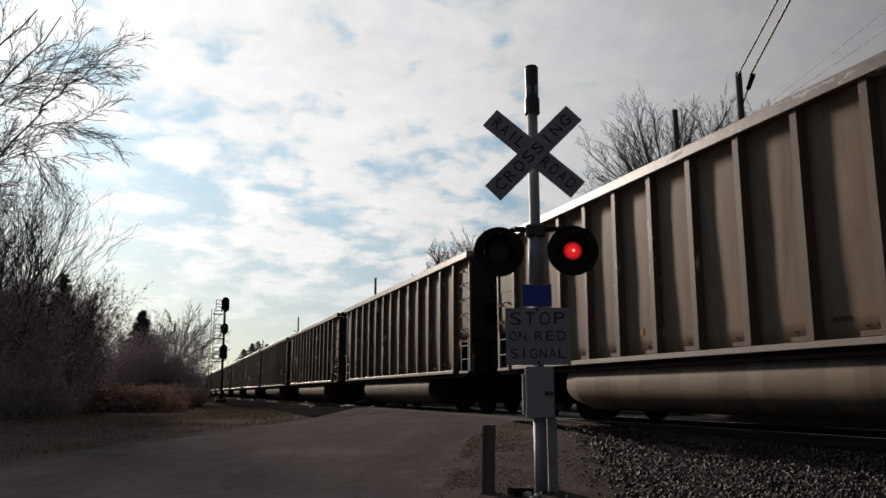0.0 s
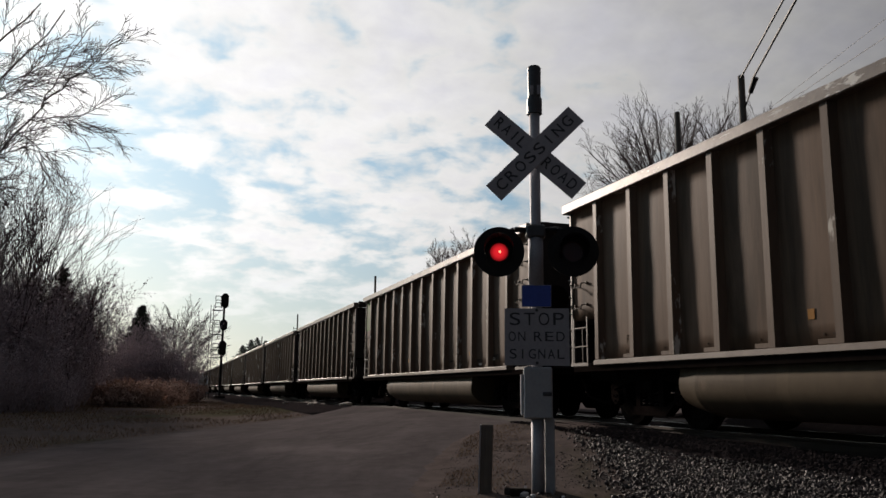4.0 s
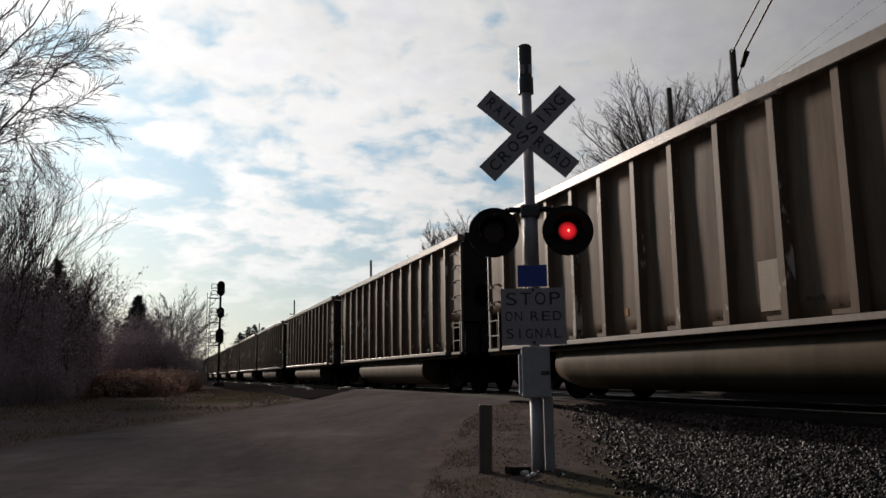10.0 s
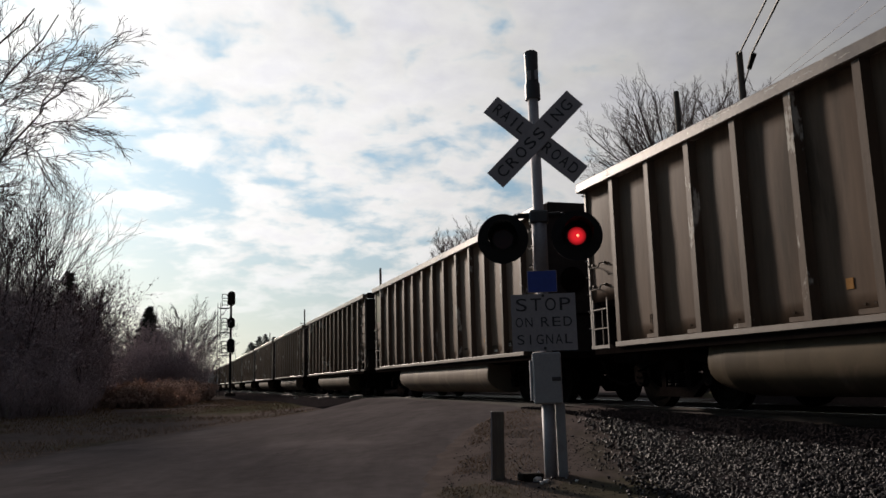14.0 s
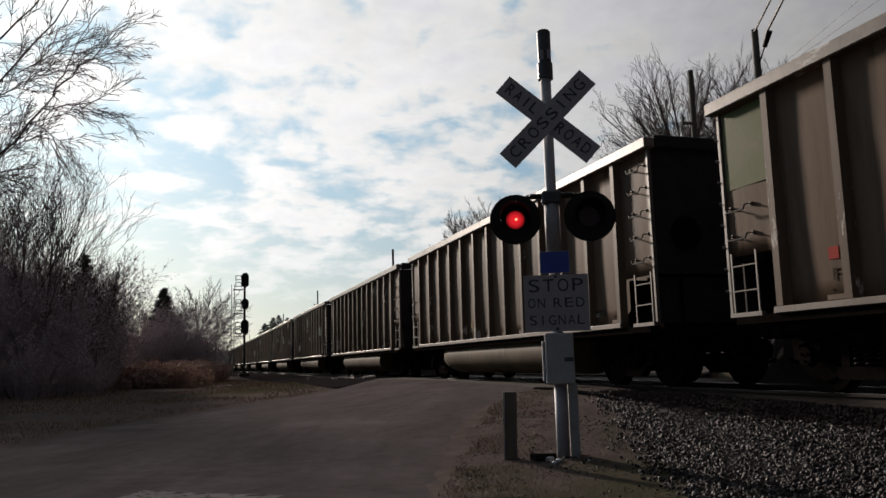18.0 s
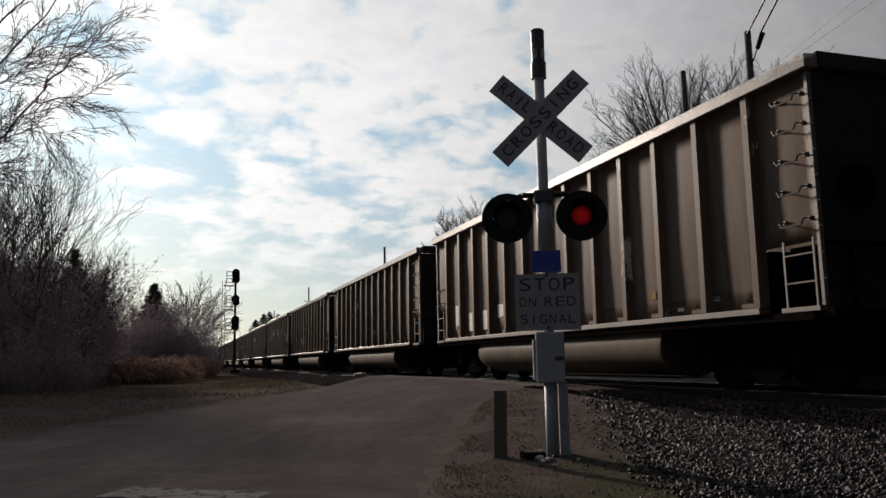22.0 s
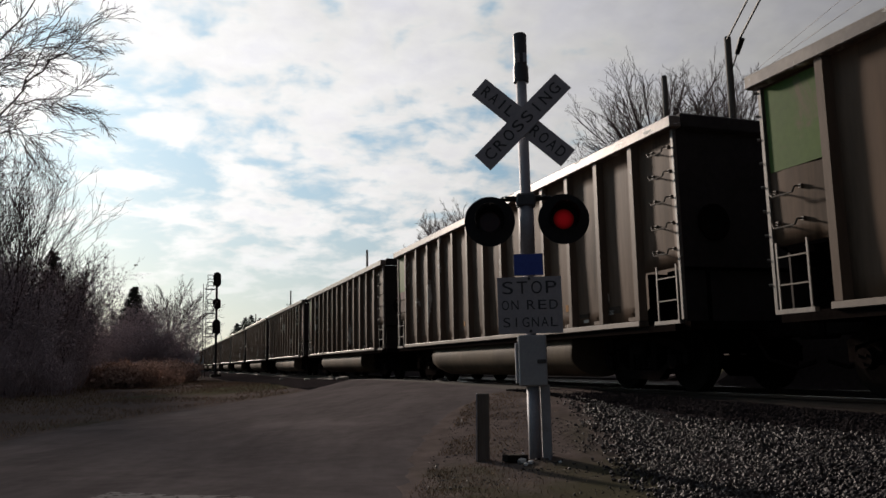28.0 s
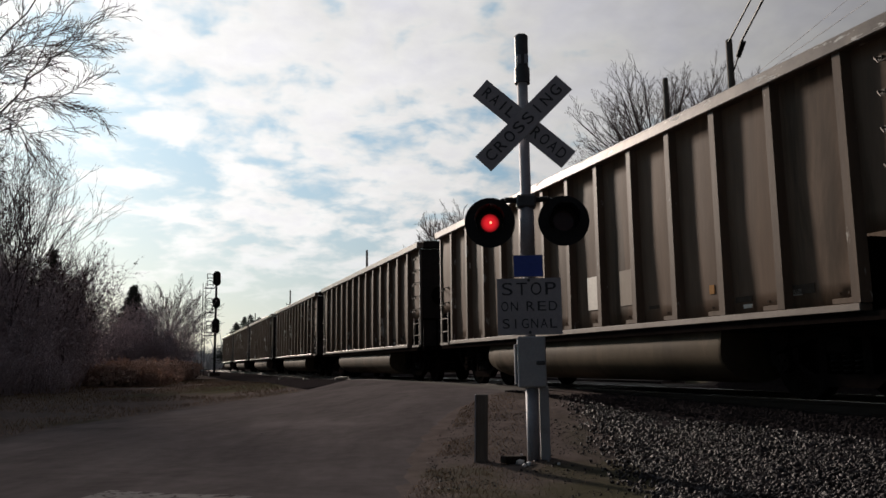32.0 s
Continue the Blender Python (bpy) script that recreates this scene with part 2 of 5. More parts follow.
M_GALV = surface("galvanised_steel", (0.21, 0.21, 0.23), (0.33, 0.33, 0.36), 7.0, (0.55, 0.75), 0.2, 0.05, 40.0)
M_SIGNFACE = surface("dull_white_sign", (0.26, 0.25, 0.275), (0.35, 0.34, 0.365), 4.0, (0.4, 0.6), 0.0, 0.03, 30.0, 0.5,
                     (0.25, 0.25, 0.26), 2.5, (0.56, 0.72))
M_LETTER = surface("faded_black_letter", (0.022, 0.022, 0.026), (0.05, 0.05, 0.056), 12.0, (0.5, 0.7), 0.0, 0.0)
M_BLACK = surface("matt_black_paint", (0.010, 0.010, 0.011), (0.022, 0.021, 0.022), 5.0, (0.45, 0.7), 0.0, 0.05, 30.0, gloss=0.15)
M_DARKCAP = surface("dark_grey_cast_metal", (0.035, 0.036, 0.040), (0.07, 0.07, 0.075), 6.0, (0.4, 0.6), 0.2, 0.1, 30.0)
M_BLUE = surface("blue_enamel", (0.022, 0.050, 0.30), (0.035, 0.075, 0.42), 4.0, (0.35, 0.5), 0.0, 0.02)
M_BOX = surface("grey_enamel_box", (0.26, 0.27, 0.29), (0.34, 0.35, 0.37), 5.0, (0.4, 0.6), 0.0, 0.05, 30.0, 0.5, (0.2, 0.2, 0.2), 2.5, (0.58, 0.72))
M_LENS = surface("dark_red_lens", (0.045, 0.004, 0.005), (0.075, 0.008, 0.009), 8.0, (0.12, 0.25), 0.0, 0.0, gloss=0.3)
M_RED = glow("lit_red_lamp", (0.85, 0.020, 0.030), 0.88, 0.122)
M_REDDIM = glow("dim_red_lamp", (0.85, 0.020, 0.030), 0.10, 0.14)
M_REDHOT = glow("bright_lamp_core", (1.0, 0.30, 0.16), 2.2)
M_WOOD = surface("weathered_wood", (0.06, 0.05, 0.043), (0.15, 0.13, 0.11), 5.0, (0.75, 0.95), 0.0, 0.4, 60.0, 0.5, streak=True)
M_TIE = surface("creosote_timber", (0.012, 0.010, 0.009), (0.035, 0.028, 0.023), 6.0, (0.8, 0.95), 0.0, 0.4, 40.0, gloss=0.1)
M_RAIL = surface("rusty_rail", (0.018, 0.012, 0.009), (0.04, 0.027, 0.020), 6.0, (0.6, 0.8), 0.2, 0.2, 40.0, gloss=0.2)
M_WIRE = surface("black_cable", (0.01, 0.01, 0.01), (0.025, 0.025, 0.025), 5.0, (0.5, 0.7), 0.0, 0.0)

M_ASPHALT = surface("worn_asphalt", (0.074, 0.0650, 0.0655), (0.106, 0.093, 0.0935), 0.7, (0.72, 0.9), 0.0, 0.5, 55.0, 0.55,
                    (0.114, 0.100, 0.100), 0.45, (0.50, 0.66), gloss=0.0, lanes=True)
M_GROUND = surface("winter_grass_soil", (0.056, 0.0465, 0.0445), (0.128, 0.1045, 0.098), 0.5, (0.85, 1.0), 0.0, 0.7, 18.0, 0.55,
                   (0.056, 0.052, 0.036), 0.16, (0.50, 0.62), gloss=0.0)
M_BALLAST = surface("ballast_bed", (0.010, 0.0086, 0.0088), (0.034, 0.0290, 0.0305), 9.0, (0.8, 0.95), 0.0, 1.0, 26.0, 0.7, gloss=0.0)
M_STONE = surface("ballast_stone", (0.0062, 0.0046, 0.0052), (0.026, 0.0205, 0.0225), 14.0, (0.42, 0.72), 0.0, 0.2, 60.0, isle=0.85, gloss=0.22)
M_GRASS = surface("dead_grass", (0.15, 0.105, 0.066), (0.30, 0.215, 0.14), 3.0, (0.85, 1.0), 0.0, 0.0, isle=0.35, gloss=0.1)
M_BARK = surface("grey_bark", (0.075, 0.062, 0.057), (0.16, 0.135, 0.122), 5.0, (0.8, 0.95), 0.0, 0.4, 40.0, gloss=0.15)
M_TWIG = surface("brown_twig", (0.060, 0.046, 0.045), (0.13, 0.102, 0.098), 3.0, (0.75, 0.95), 0.0, 0.0, gloss=0.15)
M_STEM = surface("dark_sapling_bark", (0.060, 0.046, 0.048), (0.12, 0.094, 0.096), 4.0, (0.8, 0.95), 0.0, 0.0, gloss=0.1)
# Thicket twigs and leaves: paler than real, the sun's veiling glare is coloured in.
M_BRUSH = surface("dark_brush_twig", (0.33, 0.285, 0.305), (0.46, 0.405, 0.43), 3.0, (0.8, 0.95), 0.0, 0.0, gloss=0.1)
M_DRYLEAF = surface("dry_brown_leaf", (0.34, 0.28, 0.295), (0.47, 0.39, 0.405), 3.0, (0.8, 0.95), 0.0, 0.0, isle=0.35, gloss=0.1)
M_REDBRUSH = surface("reddish_dead_brush", (0.31, 0.225, 0.19), (0.46, 0.35, 0.30), 2.0, (0.85, 1.0), 0.0, 0.0, gloss=0.1)
M_NEEDLE = surface("evergreen_needle", (0.020, 0.026, 0.018), (0.05, 0.06, 0.04), 3.0, (0.75, 0.95), 0.0, 0.0, isle=0.3)
# Distance haze is mixed into this pale grey, not the wood's own tone.
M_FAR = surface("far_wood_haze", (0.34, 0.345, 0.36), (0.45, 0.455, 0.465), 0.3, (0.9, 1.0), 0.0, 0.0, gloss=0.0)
M_CONCRETE = surface("crossing_concrete", (0.032, 0.028, 0.025), (0.058, 0.051, 0.046), 1.5, (0.75, 0.9), 0.0, 0.3, 50.0, gloss=0.08)
M_PALEWOOD = surface("pale_weathered_wood", (0.32, 0.30, 0.26), (0.46, 0.43, 0.38), 6.0, (0.7, 0.9), 0.0, 0.3, 50.0, streak=True)
M_ROADPAINT = surface("worn_road_paint", (0.14, 0.133, 0.131), (0.21, 0.20, 0.197), 14.0, (0.8, 0.95), 0.0, 0.2, 50.0, 0.6, (0.07, 0.06, 0.06), 9.0, (0.50, 0.60), gloss=0.0)
M_LITTER = surface("pale_litter", (0.45, 0.45, 0.46), (0.62, 0.62, 0.63), 9.0, (0.3, 0.5))


# ---- mesh helpers ----
def part(name, bm, material, parent, label="", smooth=False):
    """Links a bmesh as one mesh object under a thing or a part."""
    data = bpy.data.meshes.new(name)
    bm.to_mesh(data)
    bm.free()
    if smooth:
        data.polygons.foreach_set("use_smooth", [True] * len(data.polygons))
    data.materials.append(material)
    return piece(name, data, parent, label)


def piece(name, data, parent, label="", at=None):
    ob = new(name, data)
    ob.parent = parent
    if at is not None:
        ob.matrix_basis = at
    if label:
        ob["label"] = label
    return ob


def mesh_of(name, verts, faces, material, smooth=False):
    data = bpy.data.meshes.new(name)
    data.from_pydata([tuple(v) for v in verts], [], [tuple(f) for f in faces])
    data.materials.append(material)
    if smooth:
        data.polygons.foreach_set("use_smooth", [True] * len(data.polygons))
    data.update()
    return data


def thing(name, label, category, at=None, group="", kind=""):
    ob = new(name)
    ob.empty_display_size = 0.2
    if at is not None:
        ob.matrix_basis = at
    return tagged(ob, label, category, group, kind)


def box(bm, x0, x1, y0, y1, z0, z1, bevel=0.0):
    made = bmesh.ops.create_cube(bm, size=1.0)["verts"]
    for v in made:
        v.co = Vector(((x0 + x1) / 2 + v.co.x * (x1 - x0), (y0 + y1) / 2 + v.co.y * (y1 - y0), (z0 + z1) / 2 + v.co.z * (z1 - z0)))
    if bevel:
        edges = {e for v in made for e in v.link_edges}
        bmesh.ops.bevel(bm, geom=list(edges), offset=bevel, segments=1, affect="EDGES", clamp_overlap=True)
    return bm


def boxed(*ends, bevel=0.0):
    return box(bmesh.new(), *ends, bevel=bevel)


def rod(bm, a, b, r, r2=None, n=8):
    a, b = Vector(a), Vector(b)
    r2 = r if r2 is None else r2
    made = bmesh.ops.create_cone(bm, cap_ends=True, segments=n, radius1=r, radius2=r2, depth=(b - a).length)["verts"]
    m = Matrix.Translation((a + b) / 2) @ (b - a).to_track_quat("Z", "Y").to_matrix().to_4x4()
    bmesh.ops.transform(bm, matrix=m, verts=made)
    return bm


def roded(a, b, r, r2=None, n=8):
    return rod(bmesh.new(), a, b, r, r2, n)


def bent(bm, points, r, n=5):
    for a, b in zip(points, points[1:]):
        rod(bm, a, b, r, r, n)
    return bm


def extrude_profile(profile, y0, y1, caps=True):
    """A closed outline in x, z drawn along y."""
    bm = bmesh.new()
    a = [bm.verts.new((x, y0, z)) for x, z in profile]
    b = [bm.verts.new((x, y1, z)) for x, z in profile]
    k = len(profile)
    for i in range(k):
        bm.faces.new((a[i], a[(i + 1) % k], b[(i + 1) % k], b[i]))
    if caps:
        bm.faces.new(a[::-1])
        bm.faces.new(b)
    bmesh.ops.recalc_face_normals(bm, faces=bm.faces)
    return bm


def word(text, size, material, name="lettering", bold=0.0):
    """A flat mesh of the text in the built-in font, centred, in the x, z plane and facing -y."""
    curve = bpy.data.curves.new("text", "FONT")
    curve.body, curve.size, curve.align_x, curve.align_y = text, size, "CENTER", "CENTER"
    curve.extrude, curve.offset = 0.0015, bold
    ob = bpy.data.objects.new("text", curve)
    scene.collection.objects.link(ob)
    data = bpy.data.meshes.new_from_object(ob.evaluated_get(bpy.context.evaluated_depsgraph_get()))
    bpy.data.objects.remove(ob)
    data.transform(pose(0, 0, 0, 90, 0, 0))
    data.materials.clear()
    data.materials.append(material)
    data.name = name
    return data

# ---- the ground, the road and the track ----
TRACK = 8.39          # x of the track's middle; the track runs along y, rail tops at z = 0
GAUGE = 1.505
ROAD_L = [(-10.0, -40), (-6.4, -8), (-4.4, 5), (-1.9, 15), (0.7, 19.9), (3.7, 22.4), (6.2, 28.3)]
ROAD_R = [(-4.6, -40), (-1.9, -8), (0.8, 3), (2.05, 6.5), (3.5, 10), (4.9, 12.2), (6.2, 13.6)]


def step(a, b, v):
    t = min(1.0, max(0.0, (v - a) / (b - a)))
    return t * t * (3 - 2 * t)


def ground_z(x, y):
    """Height of the natural ground: low by the camera, rising a little along the line, with a ramp up to the crossing."""
    z = -0.52 + 0.30 * step(9, 36, y) + 0.04 * noise.noise((x * 0.25, y * 0.25, 0.0)) + 0.015 * noise.noise((x * 1.3, y * 1.3, 4.0))
    ramp = step(0.5, 6.2, x) * step(4.0, 13.4, y) * step(40, 29, y)
    if x > 10.6:
        ramp = step(17, 11, x) * step(8.5, 13.0, y) * step(38, 29, y)
    near_side = step(0.0, 2.0, 14.0 + (x - 10.66) * 1.1 - y)
    bank = step(10.7, 11.7, x) * max(near_side, step(38, 50, y)) * step(-160, -60, y) * step(420, 300, y)
    return z * (1 - ramp) - 0.02 * ramp + 1.35 * bank


def along(line, y_or_t):
    k = y_or_t * (len(line) - 1)
    i = min(int(k), len(line) - 2)
    f = k - i
    p = [Vector((*line[max(0, min(len(line) - 1, i + j))], 0)) for j in (-1, 0, 1, 2)]
    a, b = (p[2] - p[0]) / 2, (p[3] - p[1]) / 2
    return p[1] * (2 * f**3 - 3 * f**2 + 1) + a * (f**3 - 2 * f**2 + f) + p[2] * (3 * f**2 - 2 * f**3) + b * (f**3 - f**2)


ROAD_STEPS = 120
ROAD_EDGES = [(along(ROAD_L, i / ROAD_STEPS), along(ROAD_R, i / ROAD_STEPS)) for i in range(ROAD_STEPS + 1)]
ROAD_POLY = [(e[0].x, e[0].y) for e in ROAD_EDGES] + [(e[1].x, e[1].y) for e in reversed(ROAD_EDGES)]


def in_road(x, y, poly=ROAD_POLY):
    hit = False
    for (x0, y0), (x1, y1) in zip(poly, poly[1:] + poly[:1]):
        if (y0 > y) != (y1 > y) and x < (x1 - x0) * (y - y0) / (y1 - y0) + x0:
            hit = not hit
    return hit


BED = [(-4.6, -0.62), (-3.4, -0.42), (-2.1, -0.20), (-1.5, -0.16), (1.5, -0.16), (2.1, -0.20), (3.4, -0.42), (4.6, -0.62)]


def bed_z(dx, y):
    """Top of the stone bed, dx metres from the middle of the track."""
    z = float(np.interp(dx, [p[0] for p in BED], [p[1] for p in BED]))
    lift = step(6.0, 13.4, y) * step(36, 29, y)
    if abs(dx) < 2.2:
        return z * (1 - lift) - 0.05 * lift
    if abs(dx) < 4.55 and dx < 0 and 5 < y:
        z = max(z, ground_z(TRACK + dx, y) + 0.01)
    return z


def stone_edge(y):
    """Where the loose stones end against the soil by the road."""
    return 3.43 + 0.45 * (y - 4.82)


def make_ground():
    xs = np.concatenate([[-3000, -900, -300, -120, -60, -35, -24], np.arange(-18, -3, 0.6), np.arange(-3, 6, 0.3), np.arange(6, 15, 0.6), [16, 20, 28, 45, 80, 160, 400, 1000, 3000]])
    ys = np.concatenate([[-3000, -900, -200, -70, -35, -18, -9], np.arange(-4, 2, 0.6), np.arange(2, 17, 0.3), np.arange(17, 44, 0.6), [46, 50, 55, 62, 70, 85, 110, 150, 220, 400, 900, 3000]])
    verts, faces = [], []
    for y in ys:
        for x in xs:
            z = ground_z(x, y)
            m = 0.36 if -2.6 < x < 5.6 and 2.4 < y < 16.6 else 0.7
            if all(in_road(x + dx, y + dy) for dx, dy in ((m, 0), (-m, 0), (0, m), (0, -m))):
                z -= 0.07
            if -4.3 < x - TRACK < 2.3 and not 13.2 < y < 29.0 and (x > stone_edge(y) + 0.5 or not 3.0 < y < 13.6):
                z = min(z, bed_z(x - TRACK, y) - 0.08)
            verts.append((x, y, z))
    k = len(xs)
    for j in range(len(ys) - 1):
        for i in range(k - 1):
            faces.append((j * k + i, j * k + i + 1, (j + 1) * k + i + 1, (j + 1) * k + i))
    tagged(new("ground", mesh_of("ground", verts, faces, M_GROUND, True)), "brown winter grass and bare soil verge", "ground", kind="structure")


def make_road():
    verts, faces, cols = [], [], 15
    for a, b in ROAD_EDGES:
        for c in range(cols):
            f = c / (cols - 1)
            p = a.lerp(b, f)
            edge = min(f, 1 - f)
            wob = 0.12 * noise.noise((p.x * 0.8, p.y * 0.8, 9.0)) if edge < 0.01 else 0.0
            z = ground_z(p.x, p.y) + 0.075 * math.sin(math.pi * f) ** 0.5 - 0.012
            verts.append((p.x + wob, p.y, z))
    for j in range(ROAD_STEPS):
        for c in range(cols - 1):
            faces.append((j * cols + c, j * cols + c + 1, (j + 1) * cols + c + 1, (j + 1) * cols + c))
    data = mesh_of("road", verts, faces, M_ASPHALT, True)
    uv = data.uv_layers.new(name="lanes")
    spots = []
    for loop in data.loops:
        spots += [loop.vertex_index % cols / (cols - 1), loop.vertex_index // cols / ROAD_STEPS]
    uv.data.foreach_set("uv", spots)
    tagged(new("road", data), "worn grey asphalt road bending to the crossing", "road", kind="structure")


def make_ballast():
    """The stone bed of the track; left out where the road crosses."""
    prof = [-4.6, -4.2, -3.8, -3.4, -2.8, -2.2, -2.1, -1.5, 1.5, 2.1, 2.4, 2.7, 3.0, 3.3, 3.6, 4.2, 5.2]
    ys = [-400, -200, -100, -50, -20, -10] + [v * 0.5 for v in range(-14, 28)] + [14.2, 15, 18, 21.6, 22.2, 24, 26, 28.6] + [29.2, 30, 32, 34, 36, 38, 40, 44, 50, 60, 80, 120, 200, 400, 900]
    verts, faces = [], []
    for y in ys:
        for x in prof:
            zz = bed_z(x, y) + 0.02 * noise.noise((x * 2, y * 1.7, 0.5))
            if x > 2.2:      # crushed stone goes on up the bank beyond the track
                zz = max(zz, ground_z(TRACK + x, y) + 0.12)
            if 13.6 < y < 28.9:
                zz = -0.22 if abs(x) < 2.15 else ground_z(TRACK + x, y) + 0.015 if x < 0 and y > 22 else -0.62
            wx = max(TRACK + x, stone_edge(y) + 0.12 + 0.10 * noise.noise((y * 1.3, 2.0, 0.0))) if 3.0 < y < 13.6 and x < -1.6 else TRACK + x
            if y > 29.1 and x < -2.5:      # dark gravel spreads out beside the line beyond the crossing
                wx = TRACK + x * (1.0 + 0.08 * step(29, 34, y)) + 0.5 * noise.noise((y * 0.5, 5.0, 0.0))
                zz = ground_z(wx, y) + 0.03
            verts.append((min(wx, TRACK - 1.55) if x < -1.5 else wx, y, max(zz, ground_z(wx, y) + 0.008) if wx > TRACK + x + 0.01 else zz))
    k = len(prof)
    for j in range(len(ys) - 1):
        for i in range(k - 1):
            faces.append((j * k + i, j * k + i + 1, (j + 1) * k + i + 1, (j + 1) * k + i))
    tagged(new("ballast_bed", mesh_of("ballast_bed", verts, faces, M_BALLAST, True)), "dark crushed stone bed under the track", "ballast", kind="structure")


def make_rails():
    prof = [(-0.07, -0.17), (0.07, -0.17), (0.07, -0.155), (0.012, -0.13), (0.012, -0.045), (0.036, -0.035), (0.036, -0.006),
            (0.03, 0.0), (-0.03, 0.0), (-0.036, -0.006), (-0.036, -0.035), (-0.012, -0.045), (-0.012, -0.13), (-0.07, -0.155)]
    for side in (-1, 1):
        bm = extrude_profile(prof, -400, 900)
        ob = part("rail", bm, M_RAIL, None)
        ob.location.x = TRACK + side * GAUGE / 2
        tagged(ob, "rusty steel rail with a polished running face", "rail", kind="structure")
        part("running_face", boxed(-0.027, 0.027, -400, 900, 0.0005, 0.004), M_TREAD, ob, "bright polished rail head")


def make_ties():
    base = mesh_of("tie", *box_data(-1.3, 1.3, -0.115, 0.115, -0.33, -0.155), M_TIE)
    bed = thing("track_ties", "dark creosoted timber ties under the rails", "ties", kind="structure")
    ys = [y for y in np.arange(-14, 62, 0.53) if not 13.5 < y < 29.0]
    for i, y in enumerate(ys):
        piece("tie", base, bed, "", pose(TRACK + random.uniform(-0.04, 0.04), float(y), 0, 0, 0, random.uniform(-1.2, 1.2)))


def box_data(x0, x1, y0, y1, z0, z1):
    v = [(x, y, z) for z in (z0, z1) for y in (y0, y1) for x in (x0, x1)]
    return v, [(0, 2, 3, 1), (4, 5, 7, 6), (0, 1, 5, 4), (2, 6, 7, 3), (0, 4, 6, 2), (1, 3, 7, 5)]


def make_crossing():
    """Panels that carry the road over the rails, and the road on the far side."""
    deck = thing("crossing_deck", "worn grey crossing panels between and beside the rails", "crossing", kind="structure")
    r = GAUGE / 2
    bands = [(-2.25, -r - 0.05), (-r + 0.11, r - 0.11), (r + 0.05, 2.25)]
    for x0, x1 in bands:
        for k in range(6):
            y0 = 13.7 + k * 2.47
            bm = boxed(TRACK + x0, TRACK + x1, y0, y0 + 2.45, -0.20, -0.012, bevel=0.012)
            part("crossing_panel", bm, M_CONCRETE, deck)
    far = [(TRACK + 2.27, 15.5, -0.02), (TRACK + 2.27, 28.4, -0.02), (22, 44, -0.12), (44, 72, -0.14), (52, 66, -0.14), (24, 32, -0.12)]
    bm = bmesh.new()
    bm.faces.new([bm.verts.new(p) for p in far])
    bmesh.ops.recalc_face_normals(bm, faces=bm.faces)
    bmesh.ops.solidify(bm, geom=bm.faces[:], thickness=0.06)
    ob = part("road_beyond", bm, M_ASPHALT, None)
    tagged(ob, "grey asphalt road beyond the track", "road", kind="structure")


make_ground()
make_road()
make_ballast()
make_rails()
make_crossing()

# ---- the train ----
CAR_PITCH = 16.18
CARS_AHEAD, CARS_IN_ALL = 2, 49
HALF_W, SIDE_X = 1.60, 1.480      # rib faces, side sheets
SILL, CHORD_LOW, TOP = 1.02, 3.80, 3.974
HALF_RIBS = [1.01, 2.04, 3.05, 4.06, 5.10, 6.17]
RIB_Y = [-y for y in reversed(HALF_RIBS)] + [0.02] + HALF_RIBS
BODY_END = 7.31


def car_ladder(car, sx, sy):
    """Stirrup ladder, grab irons and corner ladder at one corner; sx, sy: its side and end."""
    x = sx * (SIDE_X + 0.03)
    brake_end = sx * sy < 0
    bm = boxed(*sorted((sx * 1.46, sx * 1.52)), *sorted((sy * 7.15, sy * 7.21)), 1.04, CHORD_LOW, bevel=0.006)
    z = 1.35
    while z < 3.75:
        rod(bm, (sx * 1.48, sy * 7.20, z), (sx * 1.53, sy * 7.26, z), 0.018, n=5)
        z += 0.30
    part("end_ladder", bm, M_LADDER, car)
    for y in (sy * 6.62, sy * 7.10):
        part("ladder_stile", boxed(*sorted((x, x + sx * 0.02)), y - 0.014, y + 0.014, 1.0, 1.84), M_LADDER, car)
    for z in (1.33, 1.66):
        part("step_rung", roded((x + sx * 0.01, sy * 6.62, z), (x + sx * 0.01, sy * 7.10, z), 0.013, n=6), M_GRAB, car)
    part("step_tread", boxed(*sorted((x - sx * 0.02, x + sx * 0.05)), *sorted((sy * 6.55, sy * 7.16)), 0.99, 1.045), M_LADDER, car)
    for z in ((2.02, 2.40) if brake_end else (2.02, 2.40, 2.78, 3.16, 3.52)):
        a, b = sy * 6.66, sy * 7.06
        o = x + sx * 0.085
        bm = bmesh.new()
        bent(bm, [(x - sx * 0.03, a, z + 0.05), (o, a, z + 0.04), (o, a + (b - a) * 0.10, z - 0.02), (o, a + (b - a) * 0.9, z - 0.02), (o, b, z + 0.04), (x - sx * 0.03, b, z + 0.05)], 0.011)
        for y in (a, b):
            box(bm, *sorted((x - sx * 0.03, x + sx * 0.01)), y - 0.022, y + 0.022, z + 0.025, z + 0.07)
        part("grab_iron", bm, M_GRAB, car)


def band(bm, upper, lower, x0, x1):
    """A bar between two lines of points in y, z, from x0 to x1."""
    for i in range(len(upper) - 1):
        ring = [upper[i], upper[i + 1], lower[i + 1], lower[i]]
        a = [bm.verts.new((x0, y, z)) for y, z in ring]
        b = [bm.verts.new((x1, y, z)) for y, z in ring]
        for k in range(4):
            bm.faces.new((a[k], a[(k + 1) % 4], b[(k + 1) % 4], b[k]))
        bm.faces.new(a[::-1])
        bm.faces.new(b)
    bmesh.ops.recalc_face_normals(bm, faces=bm.faces)


